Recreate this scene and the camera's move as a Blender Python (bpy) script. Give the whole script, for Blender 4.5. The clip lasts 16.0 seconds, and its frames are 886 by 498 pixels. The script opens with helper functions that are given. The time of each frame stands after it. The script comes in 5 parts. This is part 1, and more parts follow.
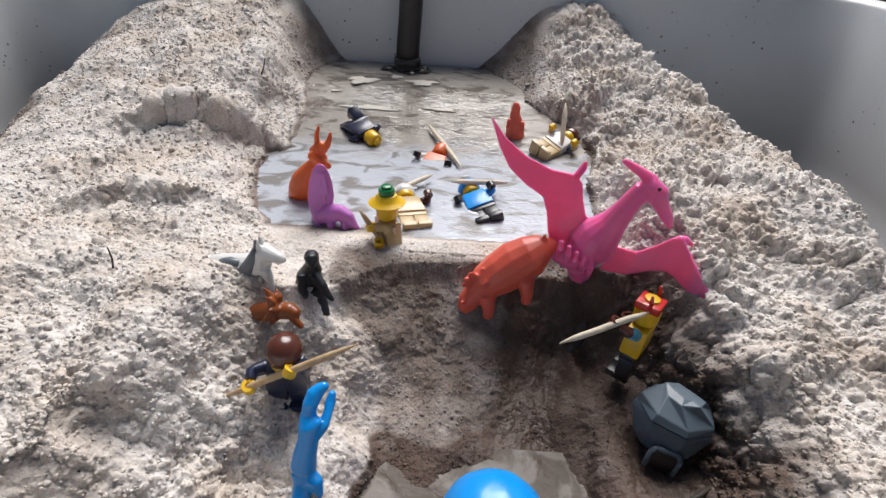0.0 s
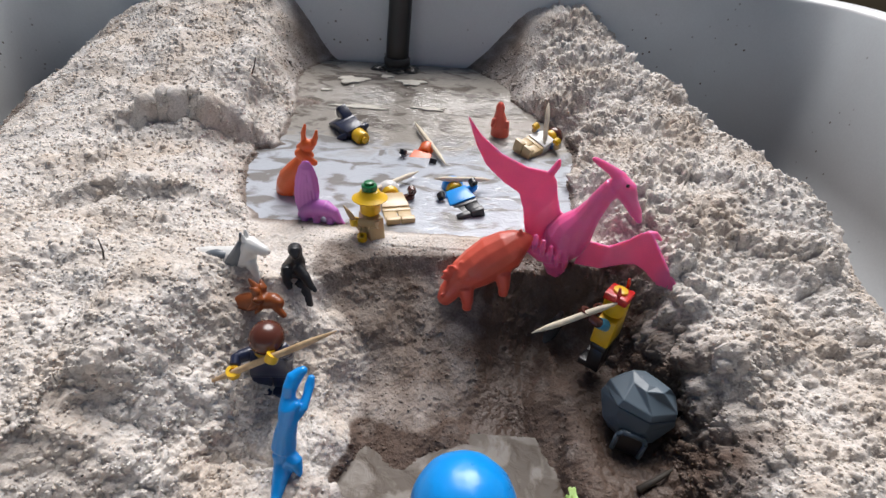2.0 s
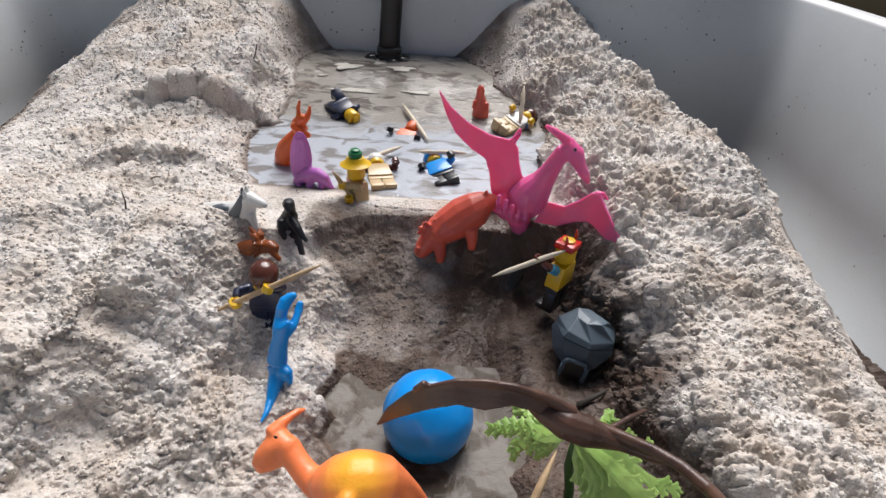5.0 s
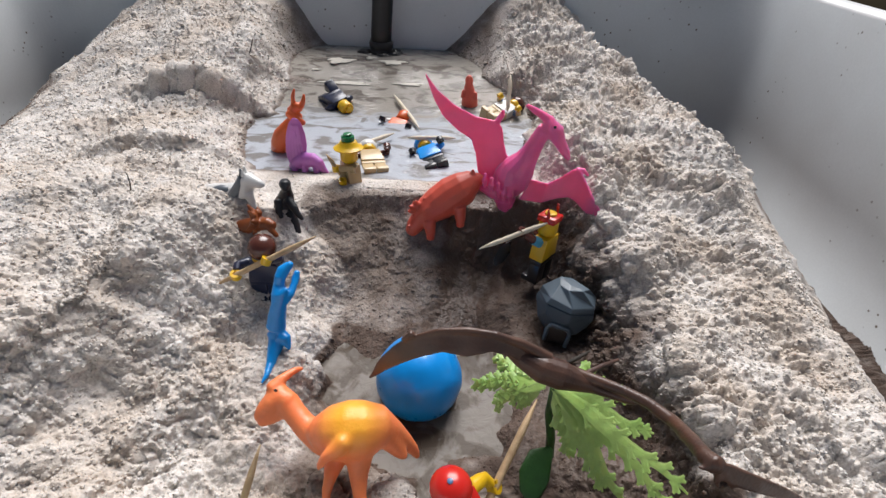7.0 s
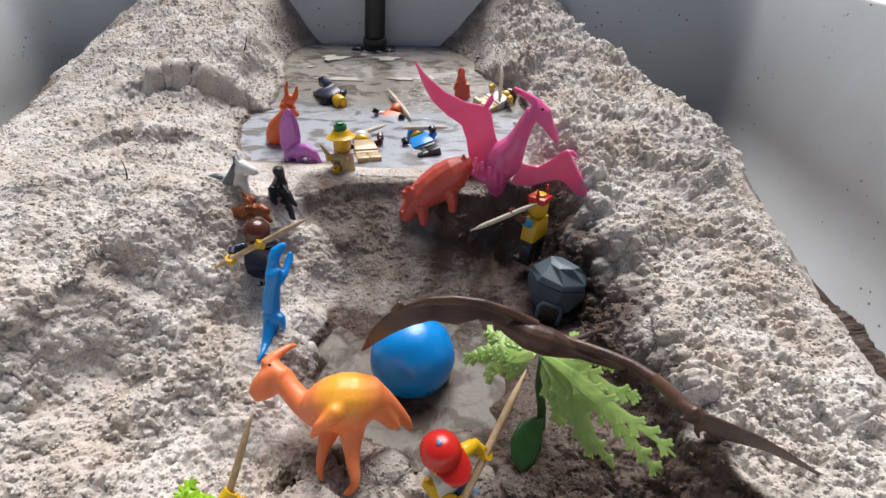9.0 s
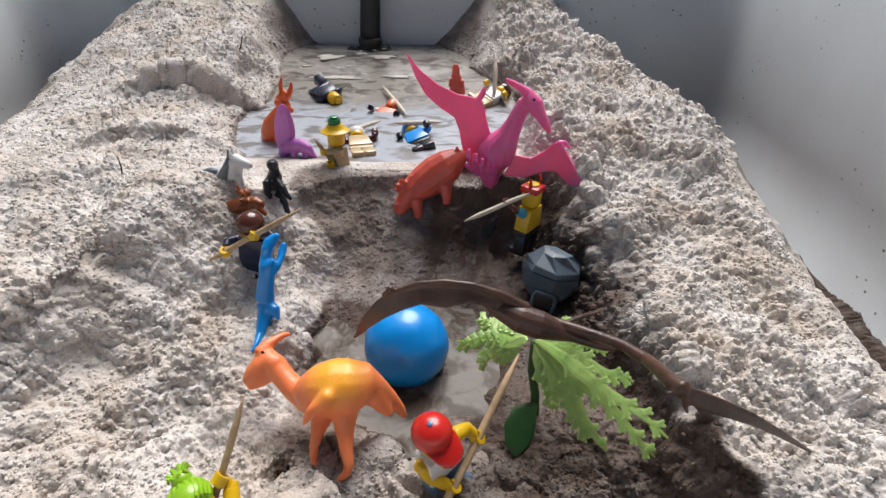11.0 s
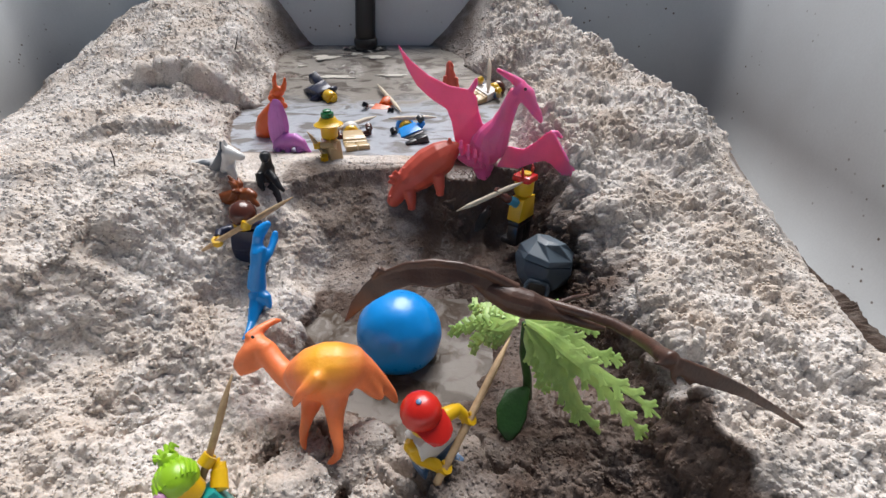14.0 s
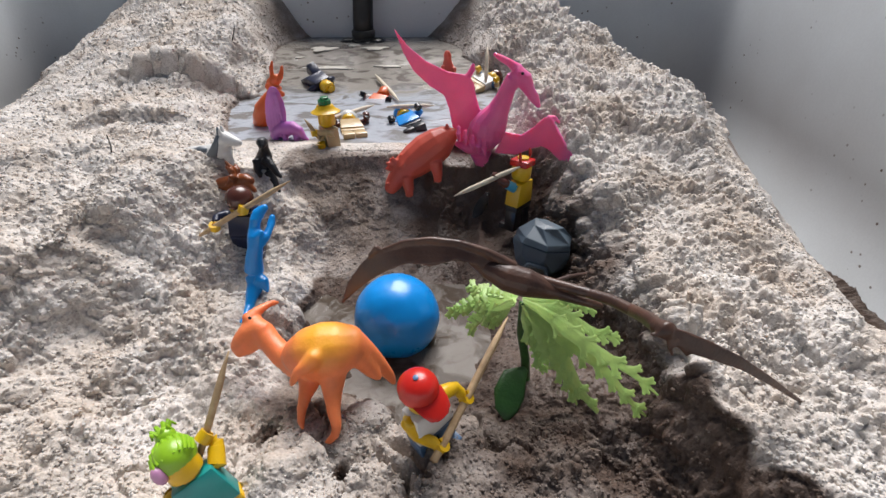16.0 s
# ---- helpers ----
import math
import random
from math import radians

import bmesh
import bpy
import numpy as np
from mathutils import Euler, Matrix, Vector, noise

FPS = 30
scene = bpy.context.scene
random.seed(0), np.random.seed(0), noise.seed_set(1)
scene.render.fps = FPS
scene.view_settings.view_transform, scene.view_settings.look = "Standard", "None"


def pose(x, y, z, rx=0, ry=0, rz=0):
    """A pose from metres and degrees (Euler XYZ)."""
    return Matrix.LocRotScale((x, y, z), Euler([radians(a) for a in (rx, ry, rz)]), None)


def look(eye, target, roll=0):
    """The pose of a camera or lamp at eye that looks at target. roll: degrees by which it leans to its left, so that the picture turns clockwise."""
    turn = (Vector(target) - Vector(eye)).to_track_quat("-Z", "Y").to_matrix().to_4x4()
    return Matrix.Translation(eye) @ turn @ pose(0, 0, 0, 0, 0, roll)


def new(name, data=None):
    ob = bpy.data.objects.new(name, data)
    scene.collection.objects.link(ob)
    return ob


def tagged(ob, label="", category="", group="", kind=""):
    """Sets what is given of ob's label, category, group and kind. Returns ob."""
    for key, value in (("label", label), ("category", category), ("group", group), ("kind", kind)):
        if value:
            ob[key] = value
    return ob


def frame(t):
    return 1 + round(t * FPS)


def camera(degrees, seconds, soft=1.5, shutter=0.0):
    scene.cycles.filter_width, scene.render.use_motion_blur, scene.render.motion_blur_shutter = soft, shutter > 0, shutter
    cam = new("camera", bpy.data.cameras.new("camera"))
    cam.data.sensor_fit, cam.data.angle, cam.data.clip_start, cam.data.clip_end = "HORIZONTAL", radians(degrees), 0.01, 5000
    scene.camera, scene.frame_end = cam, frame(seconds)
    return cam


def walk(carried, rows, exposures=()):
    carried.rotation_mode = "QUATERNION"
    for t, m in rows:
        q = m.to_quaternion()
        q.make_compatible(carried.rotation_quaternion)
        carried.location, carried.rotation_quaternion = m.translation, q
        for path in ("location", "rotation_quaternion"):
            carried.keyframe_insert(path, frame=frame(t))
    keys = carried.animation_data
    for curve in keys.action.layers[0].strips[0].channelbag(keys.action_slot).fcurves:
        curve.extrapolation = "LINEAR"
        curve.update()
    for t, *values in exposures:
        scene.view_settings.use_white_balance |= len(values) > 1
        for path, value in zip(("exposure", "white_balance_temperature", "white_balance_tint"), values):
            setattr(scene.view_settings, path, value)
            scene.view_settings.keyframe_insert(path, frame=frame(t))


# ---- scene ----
cam = camera(83.5, 16.0)
PATH = [
    (0, (0.019, 0.024, 0.117), (-0.004, 1.657, -1.038), 3.2),
    (0.5, (0.022, 0.023, 0.117), (0.006, 1.654, -1.041), 3.3),
    (1, (0.024, 0.021, 0.117), (0.014, 1.652, -1.04), 3.5),
    (1.5, (0.026, 0.019, 0.118), (0.015, 1.65, -1.04), 3.6),
    (2, (0.026, 0.017, 0.12), (0.014, 1.648, -1.037), 3.6),
    (2.5, (0.027, 0.014, 0.121), (0.011, 1.643, -1.04), 3.6),
    (3, (0.029, 0.01, 0.122), (0.009, 1.636, -1.043), 3.7),
    (3.5, (0.03, 0.004, 0.122), (0.008, 1.628, -1.046), 3.8),
    (4, (0.033, -0.003, 0.123), (0.01, 1.62, -1.046), 3.8),
    (6.5, (0.045, -0.028, 0.122), (0.021, 1.6, -1.04), 2.9),
    (7, (0.045, -0.031, 0.12), (0.023, 1.598, -1.04), 2.6),
    (7.5, (0.046, -0.034, 0.118), (0.023, 1.595, -1.042), 2.3),
    (8, (0.045, -0.036, 0.117), (0.017, 1.595, -1.041), 2.2),
    (8.5, (0.047, -0.037, 0.116), (0.015, 1.598, -1.035), 1.7),
    (9, (0.05, -0.039, 0.114), (0.017, 1.601, -1.031), 1.2),
    (9.5, (0.05, -0.04, 0.112), (0.013, 1.599, -1.033), 0.9),
    (10, (0.051, -0.042, 0.111), (0.012, 1.6, -1.031), 0.7),
    (12.5, (0.055, -0.043, 0.107), (0.016, 1.62, -1.004), -0.0),
    (13, (0.055, -0.043, 0.106), (0.015, 1.624, -0.998), -0.1),
    (13.5, (0.055, -0.045, 0.106), (0.012, 1.622, -0.998), -0.1),
    (14, (0.057, -0.047, 0.103), (0.014, 1.62, -1.002), -0.2),
    (14.5, (0.058, -0.048, 0.102), (0.018, 1.618, -1.004), -0.4),
    (15, (0.058, -0.048, 0.1), (0.016, 1.617, -1.006), -0.5),
    (15.5, (0.058, -0.049, 0.099), (0.015, 1.616, -1.008), -0.5),
    (16, (0.058, -0.05, 0.098), (0.015, 1.613, -1.012), -0.5),
]
SIZE = 1.18  # the toys' true size against the path's metres
walk(cam, [(t, look(Vector(eye) * SIZE, Vector(target) * SIZE, roll)) for t, eye, target, roll in PATH])

# ---- light ----
world = bpy.data.worlds.new("sky")
scene.world = world
world.use_nodes = True
wn = world.node_tree.nodes
sky = wn.new("ShaderNodeTexSky")
sky.sky_type, sky.sun_disc = "NISHITA", False
sky.sun_elevation, sky.sun_rotation = radians(54), radians(4)
sky.air_density, sky.dust_density, sky.ozone_density = 1.0, 3.0, 1.0
world.node_tree.links.new(sky.outputs[0], wn["Background"].inputs[0])
wn["Background"].inputs[1].default_value = 0.045
sun = new("sun", bpy.data.lights.new("sun", "SUN"))
sun.data.energy, sun.data.angle, sun.data.color = 4.9, radians(40), (1.0, 0.98, 0.985)
sun.matrix_world = look((0.14, 1.36, 1.75), (0, 0.15, 0))

# ---- helpers of this scene: all shapes are written in units of 11.8 mm ----
CM = 0.01 * SIZE


def material(name, colour, rough=0.5, scale=400.0, vary=0.15, bump=0.2, fine=3000.0, metal=0.0, second=None, spread=0.5, coat=0.0, sub=0.0, depth=0.0004, trans=0.0, spot=None):
    """A procedural surface: two scales of colour variation, and a bump."""
    m = bpy.data.materials.new(name)
    m.use_nodes = True
    n, ln = m.node_tree.nodes, m.node_tree.links.new
    b = n["Principled BSDF"]
    co = n.new("ShaderNodeTexCoord")
    a, c = n.new("ShaderNodeTexNoise"), n.new("ShaderNodeTexNoise")
    a.inputs["Scale"].default_value, c.inputs["Scale"].default_value = scale, fine
    a.inputs["Detail"].default_value = 5
    ln(co.outputs["Object"], a.inputs["Vector"]), ln(co.outputs["Object"], c.inputs["Vector"])
    ramp = n.new("ShaderNodeMix")
    ramp.data_type = "RGBA"
    dark = second or tuple(v * (1 - vary) for v in colour)
    ramp.inputs["A"].default_value, ramp.inputs["B"].default_value = (*dark, 1), (*colour, 1)
    mr = n.new("ShaderNodeMapRange")
    mr.inputs["From Min"].default_value, mr.inputs["From Max"].default_value = 0.5 - 0.3 * spread, 0.5 + 0.3 * spread
    ln(a.outputs["Fac"], mr.inputs["Value"]), ln(mr.outputs["Result"], ramp.inputs["Factor"])
    over = n.new("ShaderNodeMix")
    over.data_type, over.blend_type = "RGBA", "MULTIPLY"
    over.inputs["Factor"].default_value = vary
    ln(ramp.outputs["Result"], over.inputs["A"]), ln(c.outputs["Fac"], over.inputs["B"])
    top = over.outputs["Result"]
    if spot:
        centre, reach, paint = spot
        far, fade, dab = n.new("ShaderNodeVectorMath"), n.new("ShaderNodeMapRange"), n.new("ShaderNodeMix")
        far.operation, dab.data_type = "DISTANCE", "RGBA"
        far.inputs[1].default_value = [v * CM for v in centre]
        fade.inputs["From Min"].default_value, fade.inputs["From Max"].default_value = reach * CM, 0.35 * reach * CM
        ln(co.outputs["Object"], far.inputs[0]), ln(far.outputs["Value"], fade.inputs["Value"])
        ln(fade.outputs["Result"], dab.inputs["Factor"]), ln(top, dab.inputs["A"])
        dab.inputs["B"].default_value = (*paint, 1)
        top = dab.outputs["Result"]
    ln(top, b.inputs["Base Color"])
    r = n.new("ShaderNodeMapRange")
    r.inputs["To Min"].default_value, r.inputs["To Max"].default_value = max(0.02, rough - 0.08), min(1.0, rough + 0.08)
    ln(a.outputs["Fac"], r.inputs["Value"]), ln(r.outputs["Result"], b.inputs["Roughness"])
    bp = n.new("ShaderNodeBump")
    bp.inputs["Strength"].default_value, bp.inputs["Distance"].default_value = bump, depth
    ln(c.outputs["Fac"], bp.inputs["Height"]), ln(bp.outputs["Normal"], b.inputs["Normal"])
    b.inputs["Metallic"].default_value = metal
    b.inputs["Coat Weight"].default_value = coat
    b.inputs["Coat Roughness"].default_value = 0.15
    b.inputs["Transmission Weight"].default_value = trans
    if sub:
        b.inputs["Subsurface Weight"].default_value = sub
        b.inputs["Subsurface Radius"].default_value = (1.0, 0.5, 0.4)
        b.inputs["Subsurface Scale"].default_value = 0.003
    return m


def mesh_of(bm, name, mats, smooth=True):
    """A bmesh in units becomes mesh data in metres."""
    me = bpy.data.meshes.new(name)
    bmesh.ops.scale(bm, vec=(CM, CM, CM), verts=bm.verts)
    bm.normal_update()
    bm.to_mesh(me)
    bm.free()
    for m in mats if isinstance(mats, (list, tuple)) else [mats]:
        me.materials.append(m)
    if smooth:
        me.polygons.foreach_set("use_smooth", [True] * len(me.polygons))
    return me


def thing(name, bm, mats, label, category, group="", kind="", smooth=True, at=None):
    ob = new(name, mesh_of(bm, name, mats, smooth))
    if at is not None:
        ob.matrix_basis = at
    return tagged(ob, label, category, group, kind)


def part(name, bm, mats, parent, label="", smooth=True):
    ob = new(name, mesh_of(bm, name, mats, smooth))
    ob.parent = parent
    return tagged(ob, label)


def place(x, y, z, rx=0, ry=0, rz=0):
    return pose(x * CM, y * CM, z * CM, rx, ry, rz)


def smooth01(t):
    t = np.clip(t, 0, 1)
    return t * t * (3 - 2 * t)


# ---- the sand: heaps on both sides of a valley with a pool, a cliff and a basin ----
STEPS = (0, 4, 8, 11, 14, 15.5, 17, 18.5, 21, 25, 29, 32, 35, 39, 43)
FOOT_L = (-2.6, -2.8, -2.8, -2.6, -2.4, -3.2, -4, -4.6, -6.3, -7.2, -7.0, -7, -8.0, -8.0, -6.5)
TOP_L = (-11, -9.5, -7.8, -7.0, -7.0, -7.4, -7.4, -8.4, -9.4, -10.8, -10.8, -10.6, -10.8, -12.5, -11.5)
HIGH_L = (-1.0, 0.2, 1.1, 1.5, 1.75, 1.65, 1.5, 1.45, 1.3, 1.9, 2.5, 3.5, 4.2, 5.1, 6.0)
FOOT_R = (13.7, 11.3, 10.7, 10.4, 10.0, 9.6, 8.8, 8.2, 7.8, 8.0, 8.6, 8.0, 6.0, 4.2, 2.5)
TOP_R = (14.9, 12.6, 12.6, 13.2, 12.2, 12, 11.5, 11, 10.5, 10.8, 13, 12, 10.0, 10.5, 8.6)
HIGH_R = (-1.2, -0.65, -0.3, -0.05, 0.3, 0.7, 1.0, 1.3, 2.1, 2.0, 1.9, 2.3, 3.0, 4.2, 5.6)
FLOOR_Y = (0, 3, 4.6, 5.6, 7, 10, 12, 14, 15.5, 17, 17.75, 18.1, 19.3, 21, 25, 29, 31, 33, 36, 47)
FLOOR_Z = (-2.9, -2.9, -3.2, -3.7, -4.5, -4.4, -3.75, -3.05, -2.45, -1.4, -0.75, 0.0, 0.2, -0.3, -0.4, -0.3, -0.15, 0.25, 0.55, 0.7)


def sand_height(x, y):
    """Large form of the sand, in units, for arrays of places."""
    lip = np.interp(x, (-4, -2.6, -1.6, 0, 2, 4, 6, 8), (15.4, 15.9, 16.8, 17.8, 18.2, 18.4, 19.2, 18.0))
    shift = (18.2 - lip) * smooth01((y - 12) / 3) * smooth01((20.2 - y) / 4)
    floor = np.interp(y + shift, FLOOR_Y, FLOOR_Z)
    # the stream's cut from the pool down to the basin
    mid = np.interp(y, (10, 13.5, 16, 19.5), (4.6, 5.2, 5.7, 6.2))
    cut = np.exp(-(((x - mid) / 1.25) ** 4)) * smooth01((y - 9.5) / 2) * smooth01((22 - y) / 2.5)
    floor = floor - cut * np.interp(y, (10, 14, 17.5, 19, 22), (0.0, 0.6, 0.9, 0.75, 0.0))
    # shelf beside the stream
    shelf = smooth01((x - 6.9) / 0.7) * smooth01((y - 9) / 3) * smooth01((17.6 - y) / 1.5)
    floor = floor * (1 - shelf) + (-3.15) * shelf
    floor = np.maximum(floor, -4.6 + 1.4 * smooth01((x - 6.3) / 1.6))
    pond = smooth01((1.15 - np.hypot((x - 4.1) / 3.6, (y - 9.7) / 4.3) + 0.12 * np.sin(1.7 * x + 1) + 0.08 * np.sin(2.9 * y + x)) / 0.4)
    floor = np.where(y < 9.7, floor * pond + np.maximum(floor, -3.3) * (1 - pond), floor)
    floor = floor + 0.2 * np.sin(1.3 * x + 0.7 * y) * np.sin(0.9 * y - 0.8 * x + 1) * smooth01((16 - y) / 2) * smooth01((y - 5) / 1)
    # raised strip along the valley's left side
    crest = np.interp(y, (6, 9, 12, 15), (-0.6, -0.5, -0.55, -1.0)) + 0.08 * np.sin(2.3 * y)
    strip = smooth01((crest - x) / 1.3 + 0.45) * smooth01((y - 6) / 2.5) * smooth01((16.4 - y) / 1.2)
    floor = floor + strip * np.interp(y, (6, 9, 12, 15), (0.7, 1.35, 1.35, 0.6))
    left = smooth01((np.interp(y, STEPS, FOOT_L) - x) / (np.interp(y, STEPS, FOOT_L) - np.interp(y, STEPS, TOP_L)))
    right = smooth01((x - np.interp(y, STEPS, FOOT_R)) / (np.interp(y, STEPS, TOP_R) - np.interp(y, STEPS, FOOT_R)))
    high_l = np.interp(y, STEPS, HIGH_L) - 0.036 * np.clip(-x - 15.0, 0, None) ** 2
    edge = np.interp(y, (0, 10, 20, 28, 34, 38, 47), (17.6, 17.7, 17.7, 17.9, 16.0, 12.8, 10.5))
    over = np.clip(x - edge, 0, None)
    high_r = np.interp(y, STEPS, HIGH_R) - 1.1 * over * over / (over + 1.0)
    z = floor * (1 - left) + high_l * left
    z = z * (1 - right) + high_r * right
    # hollow dug into the left heap, with a crisp rim and a steep face
    rim = np.interp(y, (2, 4, 7, 10, 13.2, 14), (-12.4, -10.9, -9.0, -7.3, -5.2, -4.6)) + 0.25 * np.sin(1.7 * y) + 0.12 * np.sin(4.3 * y + 1)
    deep = np.minimum((x - rim) * 0.75, 13.6 - y + 0.2 * np.sin(2.1 * x))
    face = np.interp(deep, (-0.05, 0.3, 1.0, 1.9, 3.0, 5.0), (9, 1.05, 0.05, -1.35, -2.0, -2.0))
    z = np.where((x < -1.2) & (deep > -0.05), np.minimum(z, face), z)
    # ledges pressed into the left heap
    for cx, cy, lx, tilt, h in ((-10.9, 26.6, 3.9, 0.3, 1.0), (-9.6, 19.7, 3.2, 0.22, 0.62)):
        d = y - (cy + tilt * (x - cx)) + 0.2 * np.sin(1.9 * x + cy) + 0.16 * np.sin(4.7 * x) + 0.1 * np.sin(9.1 * x)
        z = z + h * np.exp(-(((x - cx) / lx) ** 4)) * np.where(d > 0, np.exp(-d / 3.0), np.exp(-((d / 0.5) ** 2)) - 0.35 * np.exp(-(((d + 0.75) / 0.45) ** 2)))
    # pits and torn lumps in the front bank, small holes elsewhere
    for px, py, r, h in ((2.55, 3.2, 0.42, -1.3), (0.35, 4.3, 0.6, -0.55), (4.0, 5.2, 0.5, -0.7), (-4.9, 4.6, 0.7, -0.5), (1.4, 3.2, 0.6, 0.35), (3.3, 4.9, 0.4, 0.5), (0.9, 5.2, 0.7, 0.3), (8.4, 2.6, 0.5, -0.5), (10.3, 3.6, 0.9, -0.8), (11.6, 2.2, 0.9, -0.8),
                         (12.1, 12.0, 0.8, -0.5), (8.7, 37.6, 0.7, -0.7), (13.4, 22.5, 0.6, -0.4), (-7.0, 28.6, 0.4, -0.6), (-1.9, 15.6, 0.35, -0.5), (6.9, 16.9, 0.9, -0.9), (9.8, 17.2, 1.0, -0.7)):
        z = z + h * np.exp(-(((x - px) ** 2 + (y - py) ** 2) / (r * r)))
    return np.maximum(z, -7.0)


def roughness_at(x, y):
    """How crumbly the sand is: crumbs on the heaps, smooth where it was cut or is wet."""
    heap = np.maximum(smooth01((np.interp(y, STEPS, FOOT_L) + 0.5 - x) / 2.5), smooth01((x - np.interp(y, STEPS, FOOT_R) + 1) / 2.0))
    front = smooth01((6.5 - y) / 2) * 0.9
    scoop = smooth01((y - 33) / 3) * smooth01((x + 12) / 2) * smooth01((9.5 - x) / 2)
    side = smooth01((0.6 - x) / 1.0) * smooth01((15.5 - y) / 1.5) * smooth01((y - 5) / 2)
    return np.clip((0.4 + 0.6 * np.maximum.reduce([heap, front, side])) * (1 - 0.85 * scoop), 0, 1)


def spaced(stops):
    out = []
    for a, b, step in stops:
        out += list(np.arange(a, b, step))
    return np.array(out + [stops[-1][1]])


def cells(p, scale, seed):
    """Scattered seeds, about one to a cell: the distances to the nearest two, and the nearest one's own random number."""
    q = p * scale
    base = np.floor(q).astype(np.int64)
    first, second, pick = np.full(len(q), 9.0), np.full(len(q), 9.0), np.zeros(len(q))
    for dx in (-1, 0, 1):
        for dy in (-1, 0, 1):
            for dz in (-1, 0, 1):
                c = base + np.array((dx, dy, dz))
                h = ((c[:, 0] + 4096) * 73856093) ^ ((c[:, 1] + 4096) * 19349663) ^ ((c[:, 2] + 4096) * 83492791) ^ (seed * 40503)
                h = (h * 2654435761) & 0xFFFFFFFFFF
                h = ((h ^ (h >> 15)) * 2246822519) & 0xFFFFFFFFFF
                h = h ^ (h >> 13)
                j = np.stack([h & 1023, (h >> 10) & 1023, (h >> 20) & 1023], 1) / 1023.0
                d = ((c + j - q) ** 2).sum(1)
                near = d < first
                second = np.where(near, first, np.minimum(second, d))
                pick = np.where(near, ((h >> 30) & 1023) / 1023.0, pick)
                first = np.where(near, d, first)
    return np.sqrt(first), np.sqrt(second), pick


def grains(p, scale, seed, gap=0.42):
    """Rounded crumbs that meet in creases, each of its own height."""
    d, d2, r = cells(p, scale, seed)
    t = np.clip((d2 - d) / gap, 0, 1)
    return t * (2 - t) * (0.3 + 1.0 * r)


def wave(p, scale, shift):
    """Slow noise at many places."""
    o = Vector(shift)
    return np.array([noise.noise(Vector(v) * scale + o) for v in p.tolist()])


def ramp01(v):
    return np.clip(v, 0, 1)


def surface(x, y):
    """Points of the sand's skin over places in the plan: the large form, with clods, crumbs and cracks along its normals."""
    x, y = np.asarray(x, float), np.asarray(y, float)
    z = sand_height(x, y)
    e = 0.12
    n = np.stack([sand_height(x - e, y) - sand_height(x + e, y), sand_height(x, y - e) - sand_height(x, y + e), np.full(len(x), 2 * e)], 1)
    n /= np.linalg.norm(n, axis=1, keepdims=True)
    p = np.stack([x, y, z], 1)
    k = roughness_at(x, y)
    pool = (z < 0.25) & (y > 18.6) & (y < 34)
    k = np.where(pool, 0.06, k) * (1 - 0.4 * smooth01((x - 17.2) / 1.2)) * (1 - 0.3 * smooth01((-x - 14) / 4))
    patch = ramp01(0.5 + 1.7 * wave(p, 0.4, (3, 9, 2)))
    loose = np.where(y > 5.5, ramp01((x - 6) / 5), np.maximum(0.35, ramp01((x - 10.5) / 2)))
    hollow = smooth01((-1.5 - x) / 2) * smooth01((13.5 - y) / 2) * smooth01((y - 4) / 2)
    big = wave(p, 0.33, (0, 0, 0)) * 0.55 + wave(p, 0.9, (5, 2, 2)) * 0.3
    rough, ragged = wave(p, 3.1, (2, 7, 1)), wave(p, 6.6, (4, 4, 9)) + 0.6 * wave(p, 12.5, (1, 8, 3))
    q = p + np.stack([ragged * 0.09, rough * 0.11, rough * ragged * 0.2], 1)
    crumb = grains(q, 4.7, 3) * 0.1 * (0.5 + 0.7 * patch) + grains(q, 8.6, 4) * 0.045 + ragged * 0.05
    lump = grains(q, 2.1, 2) * (0.03 + 0.16 * loose + 0.09 * patch + 0.1 * hollow) + rough * (0.05 + 0.06 * patch)
    clod = grains(q, 0.85, 1) * (0.04 + 0.4 * loose * patch)
    h = big * (0.15 + 0.85 * k) + (crumb + lump + clod - 0.15) * k + (grains(q, 7.0, 6) * 0.012 + ragged * 0.012) * (1 - k)
    front = ramp01((6.0 - y) / 1.2) * ramp01((10.5 - x) / 2) * ramp01((x + 6) / 2)
    at = np.nonzero(front > 0)[0]
    if len(at):
        q = p[at]
        q = q + 0.25 * np.stack([wave(q, 1.6, (1, 4, 2)), wave(q, 1.6, (7, 3, 3)), 0 * q[:, 0]], 1)
        d, d2, r = cells(q, 0.5, 5)
        torn = ramp01(0.1 + 2.2 * wave(q, 0.42, (8, 2, 1)))
        h[at] += front[at] * (0.22 * r - 0.9 * torn * ramp01(1 - (d2 - d) / 0.09))
    return p + n * h[:, None], z


